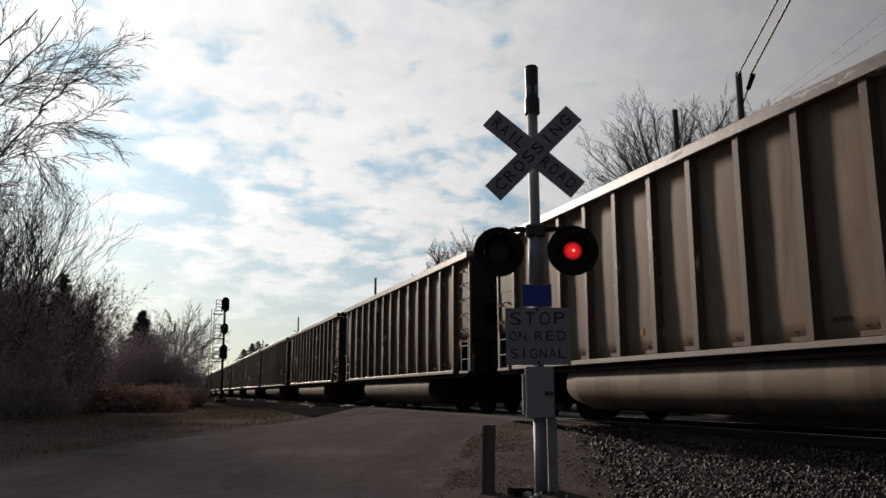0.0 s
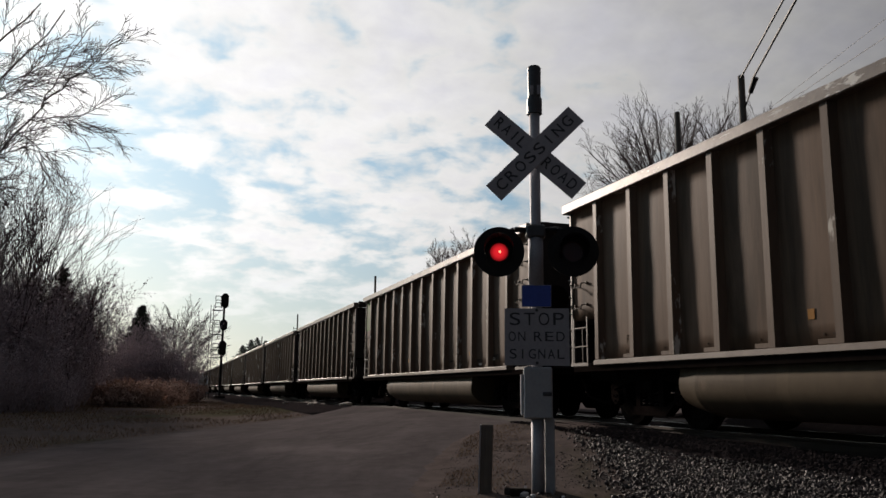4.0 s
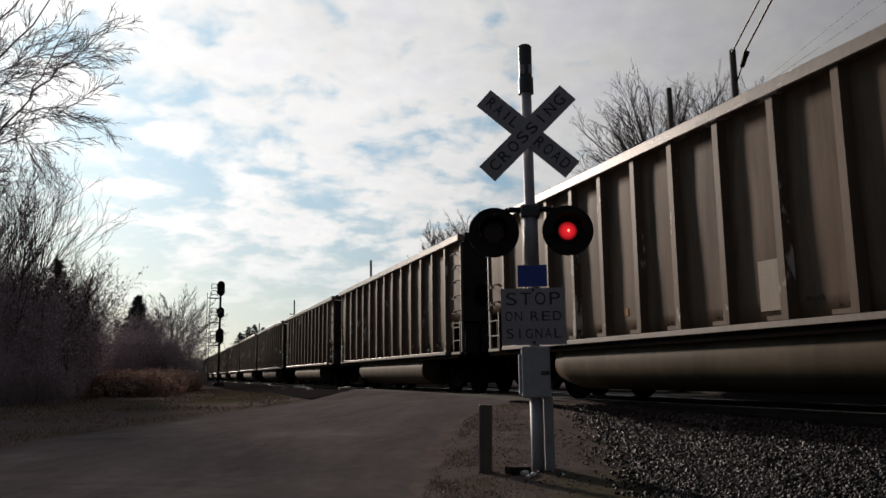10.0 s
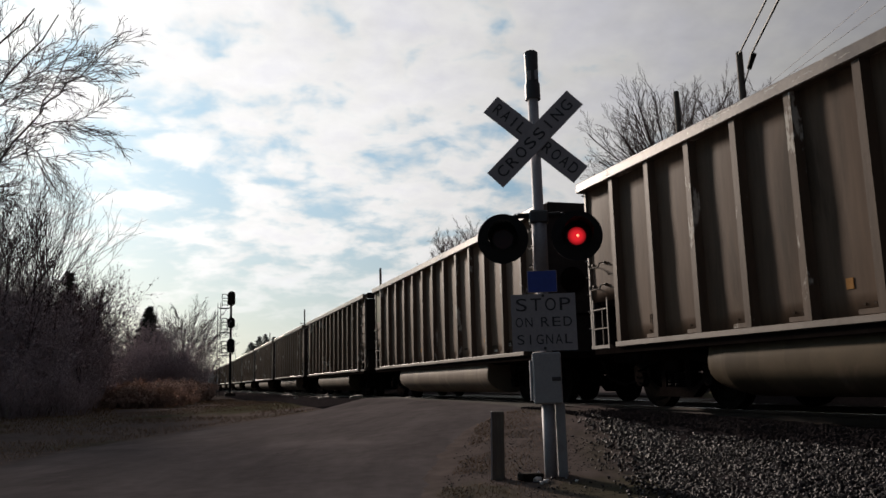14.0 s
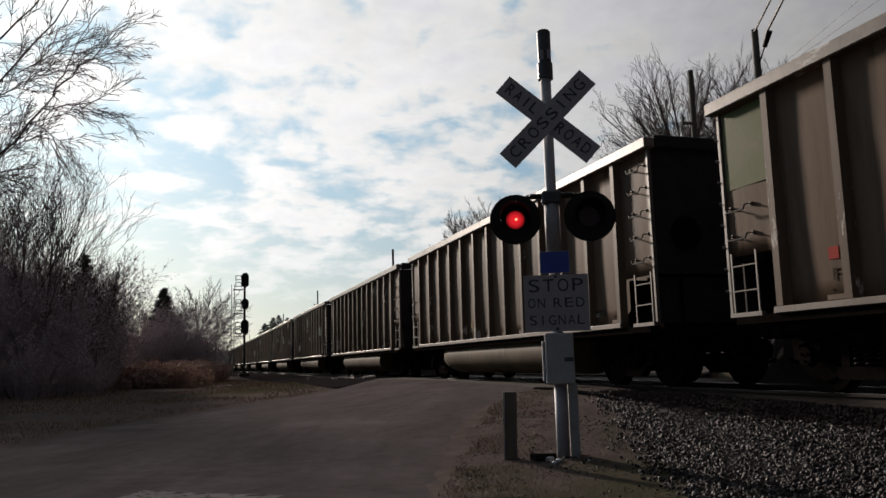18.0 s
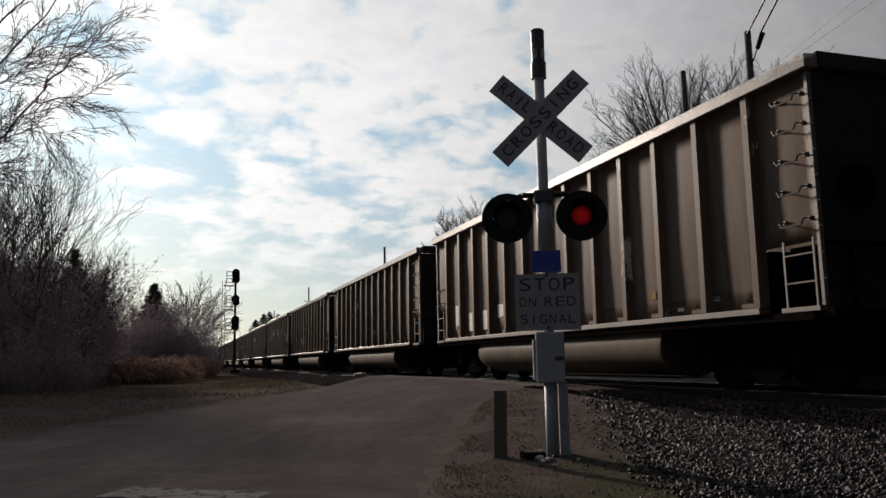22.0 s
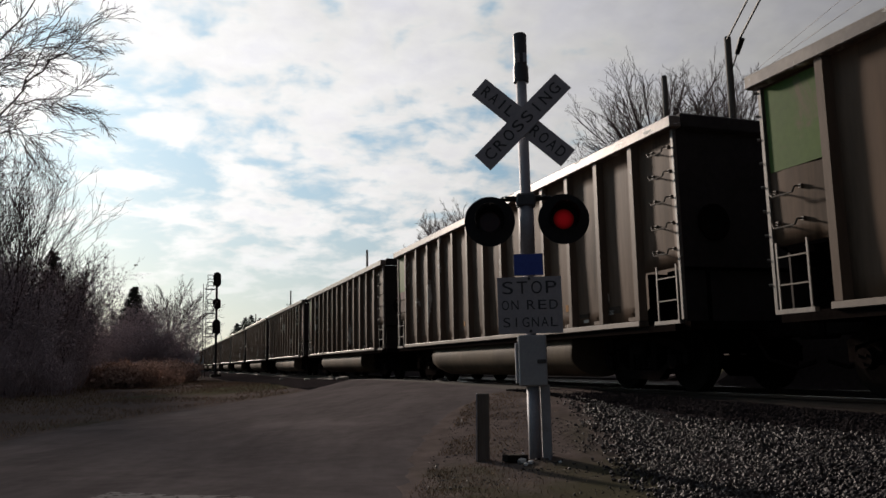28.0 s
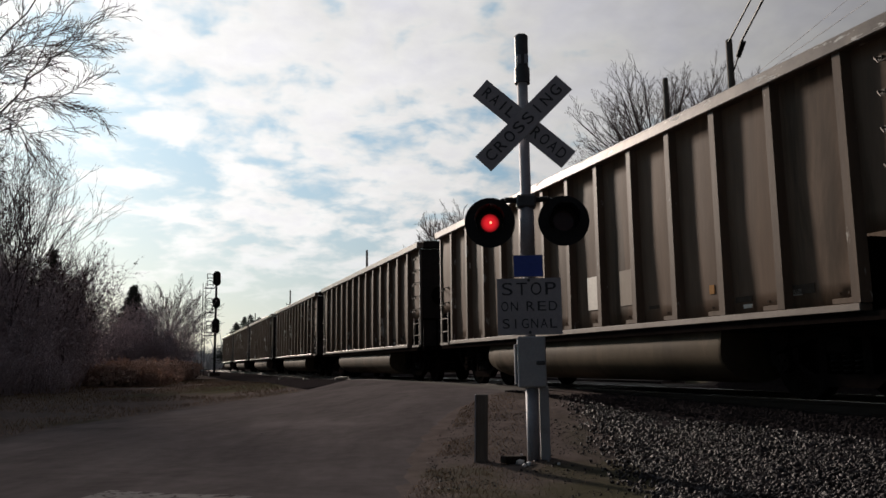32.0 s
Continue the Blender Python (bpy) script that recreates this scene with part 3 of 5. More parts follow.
def coil(x, y, z0, z1, r, wire_r, turns):
    """An upright coil spring."""
    verts, faces, steps = [], [], turns * 9
    for i in range(steps + 1):
        a = 2 * math.pi * i / 9
        c, s = math.cos(a), math.sin(a)
        z = z0 + (z1 - z0) * i / steps
        for k in range(4):
            b = math.pi * (k + 0.5) / 2
            d = r + wire_r * math.cos(b)
            verts.append((x + d * c, y + d * s, z + wire_r * math.sin(b)))
    for i in range(steps):
        for k in range(4):
            faces.append((i * 4 + k, i * 4 + (k + 1) % 4, i * 4 + 4 + (k + 1) % 4, i * 4 + 4 + k))
    return mesh_of("coil_spring", verts, faces, M_TRUCK, True)


def car_truck(car, y):
    """Three-piece truck: bolster, two cast side frames with spring nests, axles, wheels and brake rigging."""
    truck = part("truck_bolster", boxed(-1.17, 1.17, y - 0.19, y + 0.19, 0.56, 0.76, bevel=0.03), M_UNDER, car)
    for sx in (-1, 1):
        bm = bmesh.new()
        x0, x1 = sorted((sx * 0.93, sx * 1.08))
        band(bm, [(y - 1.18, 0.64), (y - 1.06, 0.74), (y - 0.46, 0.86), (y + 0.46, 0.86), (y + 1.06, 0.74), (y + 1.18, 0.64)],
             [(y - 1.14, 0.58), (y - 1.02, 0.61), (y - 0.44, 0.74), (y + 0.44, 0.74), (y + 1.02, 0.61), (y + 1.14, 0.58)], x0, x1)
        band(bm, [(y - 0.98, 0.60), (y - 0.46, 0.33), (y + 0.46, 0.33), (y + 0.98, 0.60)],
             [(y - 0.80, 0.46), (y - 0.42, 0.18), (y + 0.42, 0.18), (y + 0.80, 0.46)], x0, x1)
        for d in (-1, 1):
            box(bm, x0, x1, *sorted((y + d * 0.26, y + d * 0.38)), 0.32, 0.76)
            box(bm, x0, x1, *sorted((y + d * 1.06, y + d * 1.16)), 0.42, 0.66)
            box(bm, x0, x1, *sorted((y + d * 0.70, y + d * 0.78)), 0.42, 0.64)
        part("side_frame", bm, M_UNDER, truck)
    for d in (-0.17, 0.0, 0.17):
        piece("coil_spring", coil(-1.01, y + d, 0.34, 0.56, 0.062, 0.016, 4), truck)
    for d in (-0.89, 0.89):
        part("axle", roded((-1.10, y + d, 0.46), (1.10, y + d, 0.46), 0.075, n=10), M_UNDER, truck)
        bm = roded((-1.05, y + d, 0.46), (-1.16, y + d, 0.46), 0.13, 0.115, 14)
        for k in range(3):
            a = 2 * math.pi * k / 3 + 0.5
            rod(bm, (-1.15, y + d + 0.06 * math.cos(a), 0.46 + 0.06 * math.sin(a)), (-1.18, y + d + 0.06 * math.cos(a), 0.46 + 0.06 * math.sin(a)), 0.018, n=6)
        part("bearing_cap", bm, M_UNDER, truck)
        bm = roded((-0.95, y + d * 0.40, 0.36), (0.95, y + d * 0.40, 0.36), 0.045, n=6)
        for sx in (-1, 1):
            box(bm, *sorted((sx * 0.68, sx * 0.80)), *sorted((y + d * 0.40, y + d * 0.50)), 0.30, 0.56)
        part("brake_beam", bm, M_UNDER, truck)
        for sx in (-1, 1):
            bm = bmesh.new()
            rod(bm, (sx * 0.69, y + d, 0.46), (sx * 0.82, y + d, 0.46), 0.457, n=28)
            rod(bm, (sx * 0.66, y + d, 0.46), (sx * 0.69, y + d, 0.46), 0.48, n=28)
            rod(bm, (sx * 0.82, y + d, 0.46), (sx * 0.85, y + d, 0.46), 0.36, 0.30, n=24)
            part("wheel", bm, M_WHEEL, truck)


def side_sheet_mesh(sx):
    """The side sheet, dished a little between the ribs; cut away low down at both ends."""
    stops = [-7.20, -6.24] + RIB_Y[1:-1] + [6.30, 7.20]
    ys = []
    for a, b in zip(stops, stops[1:]):
        ys += [(a + (b - a) * k / 6, k / 6) for k in range(6)]
    ys.append((7.20, 0.0))
    rows = 9
    verts, faces = [], []
    for y, u in ys:
        low = 1.80 if y < -6.20 or y > 6.29 else SILL
        for k in range(rows + 1):
            v = k / rows
            z = low + (CHORD_LOW - low) * v
            swell = math.sin(math.pi * u) * math.sin(math.pi * min(1.0, v * 1.1)) ** 0.5
            d = 0.010 * swell + 0.012 * swell * noise.noise((y * 0.9, z * 0.7, 3.0)) + 0.006 * swell * noise.noise((y * 3.1, z * 1.6, 8.0))
            verts.append((sx * (SIDE_X + d), y, z))
    n = len(verts)
    verts += [(x - sx * 0.03, y, z) for x, y, z in verts]
    c = rows + 1
    for i in range(len(ys) - 1):
        for k in range(rows):
            q = (i * c + k, i * c + k + 1, (i + 1) * c + k + 1, (i + 1) * c + k)
            faces += [q if sx < 0 else q[::-1], tuple(v + n for v in (q[::-1] if sx < 0 else q))]
        for k in (0, rows):
            faces.append((i * c + k, (i + 1) * c + k, (i + 1) * c + k + n, i * c + k + n))
    for i in (0, len(ys) - 1):
        faces += [(i * c + k, i * c + k + 1, i * c + k + 1 + n, i * c + k + n) for k in range(rows)]
    return mesh_of("side_sheet", verts, faces, M_PANEL, True)


def tub_mesh(prof):
    """A straight belly with short drawn-in ends."""
    bm = bmesh.new()
    rings = []
    for y, s in ((-3.84, 0.985), (-3.80, 1.0), (-1.4, 1.0), (1.4, 1.0), (3.70, 1.0), (4.10, 0.90)):
        mid = sum(p[0] for p in prof) / len(prof)
        rings.append([bm.verts.new((mid + (x - mid) * (0.5 + 0.5 * s), y, 0.985 + (z - 0.985) * s)) for x, z in prof])
    n = len(prof)
    for a, b in zip(rings, rings[1:]):
        for i in range(n):
            bm.faces.new((a[i], a[(i + 1) % n], b[(i + 1) % n], b[i]))
    bm.faces.new(rings[0][::-1])
    bm.faces.new(rings[-1])
    bmesh.ops.recalc_face_normals(bm, faces=bm.faces)
    bm.edges.ensure_lookup_table()
    for e in bm.edges:
        y0, y1 = e.verts[0].co.y, e.verts[1].co.y
        if abs(y0 - y1) < 1e-4 and abs(y0) > 3:
            e.smooth = False
    return bm


def build_car():
    car = thing("coal_gondola", "tan ribbed steel coal gondola with rounded belly tubs", "freight car", group="coal gondolas of the train")
    for sx in (-1, 1):
        # the side sheet: full height between the end ribs, cut away below at the ends
        piece("side_sheet", side_sheet_mesh(sx), car)
        for y in RIB_Y:
            # a tapered hat section, deeper at the foot
            bm = bmesh.new()
            w0, w1 = 0.095, 0.055
            ring = []
            for z, d in ((SILL + 0.06, HALF_W), (CHORD_LOW, HALF_W - 0.015)):
                ring.append([bm.verts.new((sx * px, y + py, z)) for px, py in ((SIDE_X - 0.004, -w0), (d, -w1), (d, w1), (SIDE_X - 0.004, w0))])
            for i in range(4):
                j = (i + 1) % 4
                bm.faces.new((ring[0][i], ring[0][j], ring[1][j], ring[1][i]))
            bm.faces.new(ring[0][::-1])
            bm.faces.new(ring[1])
            bmesh.ops.recalc_face_normals(bm, faces=bm.faces)
            part("rib", bm, M_RIB, car)
        part("top_chord", boxed(*sorted((sx * 1.43, sx * 1.625)), -7.31, 7.31, CHORD_LOW, TOP, bevel=0.015), M_CHORD, car)
        part("side_sill", boxed(*sorted((sx * 1.43, sx * 1.61)), -6.22, 6.28, SILL - 0.03, SILL + 0.055, bevel=0.01), M_SILL, car)
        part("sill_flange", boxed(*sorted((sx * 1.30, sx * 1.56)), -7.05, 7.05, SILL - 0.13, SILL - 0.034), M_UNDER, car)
        # belly tub
        prof = []
        for k in range(15):
            t = k / 14
            ang = radians(-8 + 188 * t)
            prof.append((sx * (0.86 + 0.64 * math.cos(ang)), 0.62 - 0.42 * abs(math.sin(ang)) ** 0.9 * math.copysign(1, math.sin(ang))))
        prof = [(sx * 1.44, 0.985)] + prof + [(sx * 0.20, 0.985)]
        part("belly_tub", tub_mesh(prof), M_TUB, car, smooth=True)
    for sy in (-1, 1):
        part("end_sheet", boxed(-1.45, 1.45, *sorted((sy * 7.14, sy * 7.18)), 1.80, CHORD_LOW), M_ENDWALL, car, "black end sheet, soot and shade in its colour")
        # added dark sheet that closes the open end, where only shade stands
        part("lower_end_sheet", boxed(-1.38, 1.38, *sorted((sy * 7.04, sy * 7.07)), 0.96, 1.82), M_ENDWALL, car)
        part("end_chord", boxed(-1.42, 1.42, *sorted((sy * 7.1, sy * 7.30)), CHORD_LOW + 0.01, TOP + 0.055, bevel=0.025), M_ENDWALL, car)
        bm = bmesh.new()
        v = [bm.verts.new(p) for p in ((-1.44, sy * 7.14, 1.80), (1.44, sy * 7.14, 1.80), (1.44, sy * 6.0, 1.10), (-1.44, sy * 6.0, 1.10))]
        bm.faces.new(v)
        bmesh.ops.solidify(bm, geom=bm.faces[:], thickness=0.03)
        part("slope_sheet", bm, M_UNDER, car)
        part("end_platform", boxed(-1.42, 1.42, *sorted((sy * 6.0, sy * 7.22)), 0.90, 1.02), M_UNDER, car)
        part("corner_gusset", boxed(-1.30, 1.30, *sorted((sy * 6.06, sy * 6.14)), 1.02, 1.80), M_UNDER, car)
        # added black sheets: the deep shade of the cut-away corners, as a surface
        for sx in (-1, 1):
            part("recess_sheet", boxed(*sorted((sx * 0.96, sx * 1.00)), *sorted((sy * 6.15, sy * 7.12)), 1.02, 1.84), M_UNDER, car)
        bm = boxed(-0.12, 0.12, *sorted((sy * 7.1, sy * 7.9)), 0.76, 0.98, bevel=0.03)
        box(bm, -0.20, 0.20, *sorted((sy * 7.86, sy * 8.10)), 0.72, 1.02, bevel=0.05)
        part("coupler", bm, M_UNDER, car)
        bm = bmesh.new()
        bent(bm, [(0.35 * sy, sy * 7.2, 0.82), (0.36 * sy, sy * 7.5, 0.46), (0.2 * sy, sy * 7.85, 0.34), (0.1 * sy, sy * 8.08, 0.42)], 0.028, 6)
        part("air_hose", bm, M_UNDER, car)
        part("shear_plate", boxed(-1.35, 1.35, *sorted((sy * 3.9, sy * 6.0)), 0.86, 0.985), M_UNDER, car)
        car_ladder(car, -1, sy)
        car_truck(car, sy * 5.45)
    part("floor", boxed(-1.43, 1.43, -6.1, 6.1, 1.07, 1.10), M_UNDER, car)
    part("centre_sill", boxed(-0.16, 0.16, -7.0, 7.0, 0.62, 0.92), M_UNDER, car)
    bm = bmesh.new()
    rod(bm, (-1.12, -4.5, 0.78), (-0.62, -4.5, 0.78), 0.16, n=14)
    part("brake_cylinder", bm, M_UNDER, car)
    bm = roded((-0.9, -7.19, 2.45), (-0.9, -7.23, 2.45), 0.27, n=20)
    part("brake_wheel", bm, M_UNDER, car)
    x = -SIDE_X - 0.010
    # small stencils and plates low on the sheets
    for k, (y, z, w, h, mat) in enumerate((
            (-4.35, 1.26, 0.30, 0.07, M_STENCIL), (-4.42, 1.17, 0.16, 0.05, M_WHITEMARK), (-2.4, 1.30, 0.24, 0.05, M_STENCIL),
            (-5.35, 1.30, 0.34, 0.11, M_STENCIL), (-5.25, 1.27, 0.14, 0.07, M_WHITEMARK))):
        part("stencil_mark", boxed(x - 0.004, x + 0.012, y - w / 2, y + w / 2, z - h / 2, z + h / 2), mat, car)
    # at the foot of each bay a pale plate with a row of small drain holes over it
    holes = bmesh.new()
    for k in range(2):
        box(holes, -0.014, -0.006, 0.17 + 0.14 * k, 0.20 + 0.14 * k, 0.0, 0.024)
    first = part("drain_holes", holes, M_STENCIL, car)
    plate = part("foot_plate", boxed(-0.012, -0.004, 0.10, 0.42, -0.10, -0.04, bevel=0.003), M_RIB, car)
    for ob, data in ((first, first.data), (plate, plate.data)):
        ob.location = (-SIDE_X, RIB_Y[0], SILL + 0.17)
        for y in RIB_Y[1:12]:
            piece(ob.name.split(".")[0], data, car, "", pose(-SIDE_X, y, SILL + 0.17))
    piece("stencil_letter", word("F", 0.19, M_STENCIL, "stencil_letter", 0.004), car, "", pose(-SIDE_X - 0.016, 5.36, 1.37, 0, 0, -90))
    for y in (-3.75, 1.5):
        part("reflector", boxed(x - 0.005, x + 0.012, y - 0.05, y + 0.05, 1.38, 1.50), M_ORANGE, car)
    return car


END_PAINT = {}


def end_paint(car, material, label):
    """The painted square on the sheet at the trailing end of the car."""
    key = material.name
    if key not in END_PAINT:
        x = -SIDE_X - 0.005
        END_PAINT[key] = part("painted_square", boxed(x - 0.010, x + 0.002, 6.27, 7.12, 2.70, 3.76), material, car, label)
    else:
        piece("painted_square", END_PAINT[key].data, car, label)


PATCH_MESH = {}


def side_patch(car, name, y, z, w, h, material, label=""):
    key = (name, round(y, 3), z, w, h, material.name)
    if key in PATCH_MESH:
        piece(name, PATCH_MESH[key], car, label)
        return
    x = -SIDE_X - 0.006
    PATCH_MESH[key] = part(name, boxed(x - 0.010, x + 0.002, y - w / 2, y + w / 2, z - h / 2, z + h / 2), material, car, label).data


TRAIN = []


def make_train():
    first = build_car()
    TRAIN.append(first)
    for k in range(1, CARS_IN_ALL):
        TRAIN.append(copy_thing(first, pose(TRACK, k * CAR_PITCH, 0)))
    first.location.x = TRACK
    for k, car in enumerate(TRAIN):
        paint = PAINTED.get(k)
        if paint:
            end_paint(car, paint, "square of faded green paint" if paint is not M_GREEN else "square of bright green paint")
        if k in (11, 41):
            for y, z in ((4.60, 2.84), (4.38, 2.84), (4.54, 2.39), (4.36, 2.39)):
                side_patch(car, "road_number", y, z, 0.10, 0.22, M_STENCIL)
        if k in CLEANER:
            for ob in car.children:
                swap = {"side_sheet": M_PANEL_CLEAN, "belly_tub": M_TUB_CLEAN}.get(ob.name.split(".")[0])
                if swap:
                    ob.material_slots[0].link = "OBJECT"
                    ob.material_slots[0].material = swap
        for y, z, w, h, mat in PATCHED.get(k, ()):
            side_patch(car, "paint_patch", y, z, w, h, mat)


# cars by their number in the train: end squares and repainted or chalked patches
PAINTED = {3: M_GREEN, 7: M_SAGE, 9: M_OLIVE, 11: M_OLIVE, 16: M_SAGE, 18: M_SAGE, 22: M_SAGE, 24: M_OLIVE, 1: M_OLIVE, 5: M_OLIVE,
           27: M_OLIVE, 33: M_SAGE, 34: M_OLIVE, 37: M_SAGE, 38: M_SAGE, 39: M_SAGE, 41: M_OLIVE, 42: M_SAGE, 20: M_OLIVE, 13: M_OLIVE}
BAY = [(RIB_Y[12 - i] + RIB_Y[11 - i]) / 2 for i in range(12)]      # from the trailing end
CLEANER = (1, 18, 20, 22, 36, 40, 46)      # cars with less grime on them
PATCHED = {41: [(5.36, 1.62, 0.15, 0.13, M_REDMARK), (5.72, 1.42, 0.30, 0.22, M_ORANGE)], 24: [(5.36, 1.62, 0.15, 0.14, M_REDMARK)], 14: [(BAY[7] - 0.22, 1.52, 0.42, 0.62, M_LINK)],
           19: [(BAY[10] - 0.2, 1.48, 0.22, 0.24, M_STENCIL), (BAY[10] - 0.2, 1.48, 0.14, 0.16, M_LINK)],
           30: [(BAY[0] - 0.1, 1.62, 0.26, 0.62, M_WHITEMARK), (BAY[0] - 0.2, 1.30, 0.30, 0.20, M_ORANGE), (BAY[1] - 0.2, 1.45, 0.50, 0.46, M_WHITEMARK),
                (BAY[2] - 0.2, 1.45, 0.62, 0.46, M_WHITEMARK), (BAY[3] - 0.1, 1.60, 0.5, 0.3, M_WHITEMARK), (BAY[3] - 0.2, 1.42, 0.34, 0.10, M_ORANGE)],
           42: [(BAY[0] - 0.2, 1.85, 0.52, 0.70, M_WHITEMARK), (BAY[0] - 0.1, 1.42, 0.36, 0.22, M_ORANGE), (BAY[1] - 0.1, 1.62, 0.30, 0.42, M_LINK)],
           43: [(BAY[6] - 0.2, 1.66, 0.46, 0.56, M_WHITEMARK), (BAY[7] - 0.2, 1.66, 0.46, 0.56, M_LINK)],
           26: [(BAY[4] - 0.2, 1.60, 0.4, 0.5, M_LINK)], 6: [(BAY[8] - 0.2, 1.5, 0.36, 0.4, M_LINK)], 12: [(BAY[6] - 0.15, 1.6, 0.5, 0.5, M_LINK), (BAY[7] - 0.15, 1.6, 0.5, 0.5, M_LINK)]}


# leading end (towards -y) of one car, metres along the track, at each time
LINE = (18.48, -21.134)
CORNER = [(t, LINE[0] + LINE[1] * t + d) for t, d in ((0.0, -0.45), (2.0, -0.36), (5.0, -0.42), (8.0, -0.40), (9.0, 0.46), (12.0, 0.50), (18.0, 0.44),
                                                      (22.0, 0.46), (25.0, 0.27), (28.0, 0.06), (32.0, -0.38))]

# ---- the crossing signal ----
MAST = (3.525, 7.352)
BASE_Z = -0.50
SHUTTERS = []


def letters(text, size, wide, bold, parent, x, y, z):
    """Each letter is a piece of its own, evenly spaced over the given width."""
    pitch = wide / (len(text) - 0.25)
    for i, c in enumerate(text):
        data = word(c, size, M_LETTER, "letter", bold)
        xs = [v.co.x for v in data.vertices]
        data.transform(Matrix.Diagonal((1 if c == "I" else 0.74 * pitch / (max(xs) - min(xs)), 1, 1, 1)) @ Matrix.Translation((-(max(xs) + min(xs)) / 2, 0, 0)))
        piece("letter", data, parent, "", pose(x + (i - (len(text) - 1) / 2) * pitch, y, z))


def crossing_signal():
    face = math.degrees(math.atan2(-MAST[0], MAST[1])) + 2.0       # the signs look towards the road
    sig = thing("crossing_signal", "grey railroad crossing signal mast with crossbuck and red flashers", "crossing signal", pose(*MAST, 0, 0, 0, face))
    Z = 0.0
    part("mast", roded((0, 0, BASE_Z - 0.1), (0, 0, 3.72), 0.056, 0.056, 20), M_GALV, sig, "galvanised steel pipe mast", True)
    part("mast_sleeve", roded((0, 0, 3.46), (0, 0, 3.63), 0.082, 0.082, 18), M_DARKCAP, sig)
    bell = part("bell_housing", roded((0, 0, 3.63), (0, 0, 3.98), 0.070, 0.074, 18), M_DARKCAP, sig, "dark cylindrical warning bell")
    part("bell_cap", roded((0, 0, 3.98), (0, 0, 4.00), 0.076, 0.060, 18), M_BLACK, bell)
    for x in (-0.028, 0.045):
        part("bell_window", boxed(x - 0.018, x + 0.018, -0.079, -0.066, 3.66, 3.76), M_GALV, bell)
    part("mast_collar", roded((0, 0, 1.60), (0, 0, 2.12), 0.078, 0.078, 18), M_GALV, sig, "wider dull collar under the lamp arms", True)
    # crossbuck
    for turn, text, y in ((44.5, "CROSSING", -0.085), (-42.0, "RAILROAD", -0.070)):
        bm = boxed(-0.61, 0.61, -0.003, 0.003, -0.115, 0.115)
        blade = part("crossbuck_blade", bm, M_SIGNFACE, sig, "dull white crossbuck blade with black letters")
        blade.matrix_basis = pose(0, y, 3.00, 0, -turn, 0)
        for chunk, x, wide in (((text, 0.0, 1.07),) if text == "CROSSING" else (("RAIL", -0.345, 0.40), ("ROAD", 0.335, 0.43))):
            letters(chunk, 0.17, wide, 0.001, blade, x, -0.0055, 0)
    part("crossbuck_clamp", boxed(-0.045, 0.045, -0.066, 0.062, 2.93, 3.07, bevel=0.01), M_GALV, sig)
    # lamp arms
    part("arm_clamp", boxed(-0.10, 0.10, -0.09, 0.08, 2.10, 2.24, bevel=0.02), M_DARKCAP, sig)
    for side in (-1, 1):
        x = side * 0.38
        z = 1.955
        bm = bmesh.new()
        bent(bm, [(side * 0.08, -0.02, 2.19), (side * 0.22, -0.02, 2.195), (side * 0.36, 0.0, 2.13), (x, 0.02, 2.02)], 0.030, 8)
        part("lamp_arm", bm, M_BLACK, sig)
        # the round black background, with an opening for the lens
        bm = bmesh.new()
        n = 40
        rings = []
        for r, y in ((0.262, -0.060), (0.262, -0.052), (0.108, -0.052), (0.108, -0.060)):
            rings.append([bm.verts.new((r * math.cos(2 * math.pi * i / n), y, r * math.sin(2 * math.pi * i / n))) for i in range(n)])
        for a in range(4):
            for i in range(n):
                j = (i + 1) % n
                bm.faces.new((rings[a][i], rings[a][j], rings[(a + 1) % 4][j], rings[(a + 1) % 4][i]))
        bmesh.ops.recalc_face_normals(bm, faces=bm.faces)
        lamp = part("lamp_background", bm, M_BLACK, sig, "round matt black lamp background")
        lamp.matrix_basis = pose(x, 0, z)
        # the hood over the lens
        bm = bmesh.new()
        ra = []
        for y, r in ((-0.060, 0.150), (-0.34, 0.146)):
            ra.append([(r * math.cos(radians(a)), y, r * math.sin(radians(a))) for a in range(-35, 216, 10)])
        va = [[bm.verts.new(p) for p in ring] for ring in ra]
        for i in range(len(va[0]) - 1):
            bm.faces.new((va[0][i], va[0][i + 1], va[1][i + 1], va[1][i]))
        bmesh.ops.solidify(bm, geom=bm.faces[:], thickness=0.004)
        part("hood", bm, M_BLACK, lamp, "", True)
        part("lamp_housing", roded((0, -0.010, 0), (0, 0.14, 0), 0.20, 0.12, 20), M_BLACK, lamp)
        part("lit_disc", roded((0, -0.034, 0), (0, -0.028, 0), 0.094, 0.094, 28), M_RED, lamp, "glowing red lamp disc")
        part("lit_core", roded((0.008, -0.038, 0.004), (0.008, -0.035, 0.004), 0.014, 0.014, 12), M_REDHOT, lamp)
        part("lens_ring", roded((0, -0.024, 0), (0, -0.014, 0), 0.110, 0.110, 24), M_LENS, lamp, "dark red lens")
        # two added discs, no real lamp parts: they cover the glow for flashing
        shutter = part("shutter", roded((0, -0.046, 0), (0, -0.042, 0), 0.106, 0.106, 28), M_LENS, lamp, "added dark red disc that hides the lamp glow")
        dim = part("dim_disc", roded((0, -0.0505, 0), (0, -0.048, 0), 0.104, 0.104, 28), M_REDDIM, lamp, "added dim red disc for the lamp at change over")
        SHUTTERS.append((shutter, dim, side > 0))
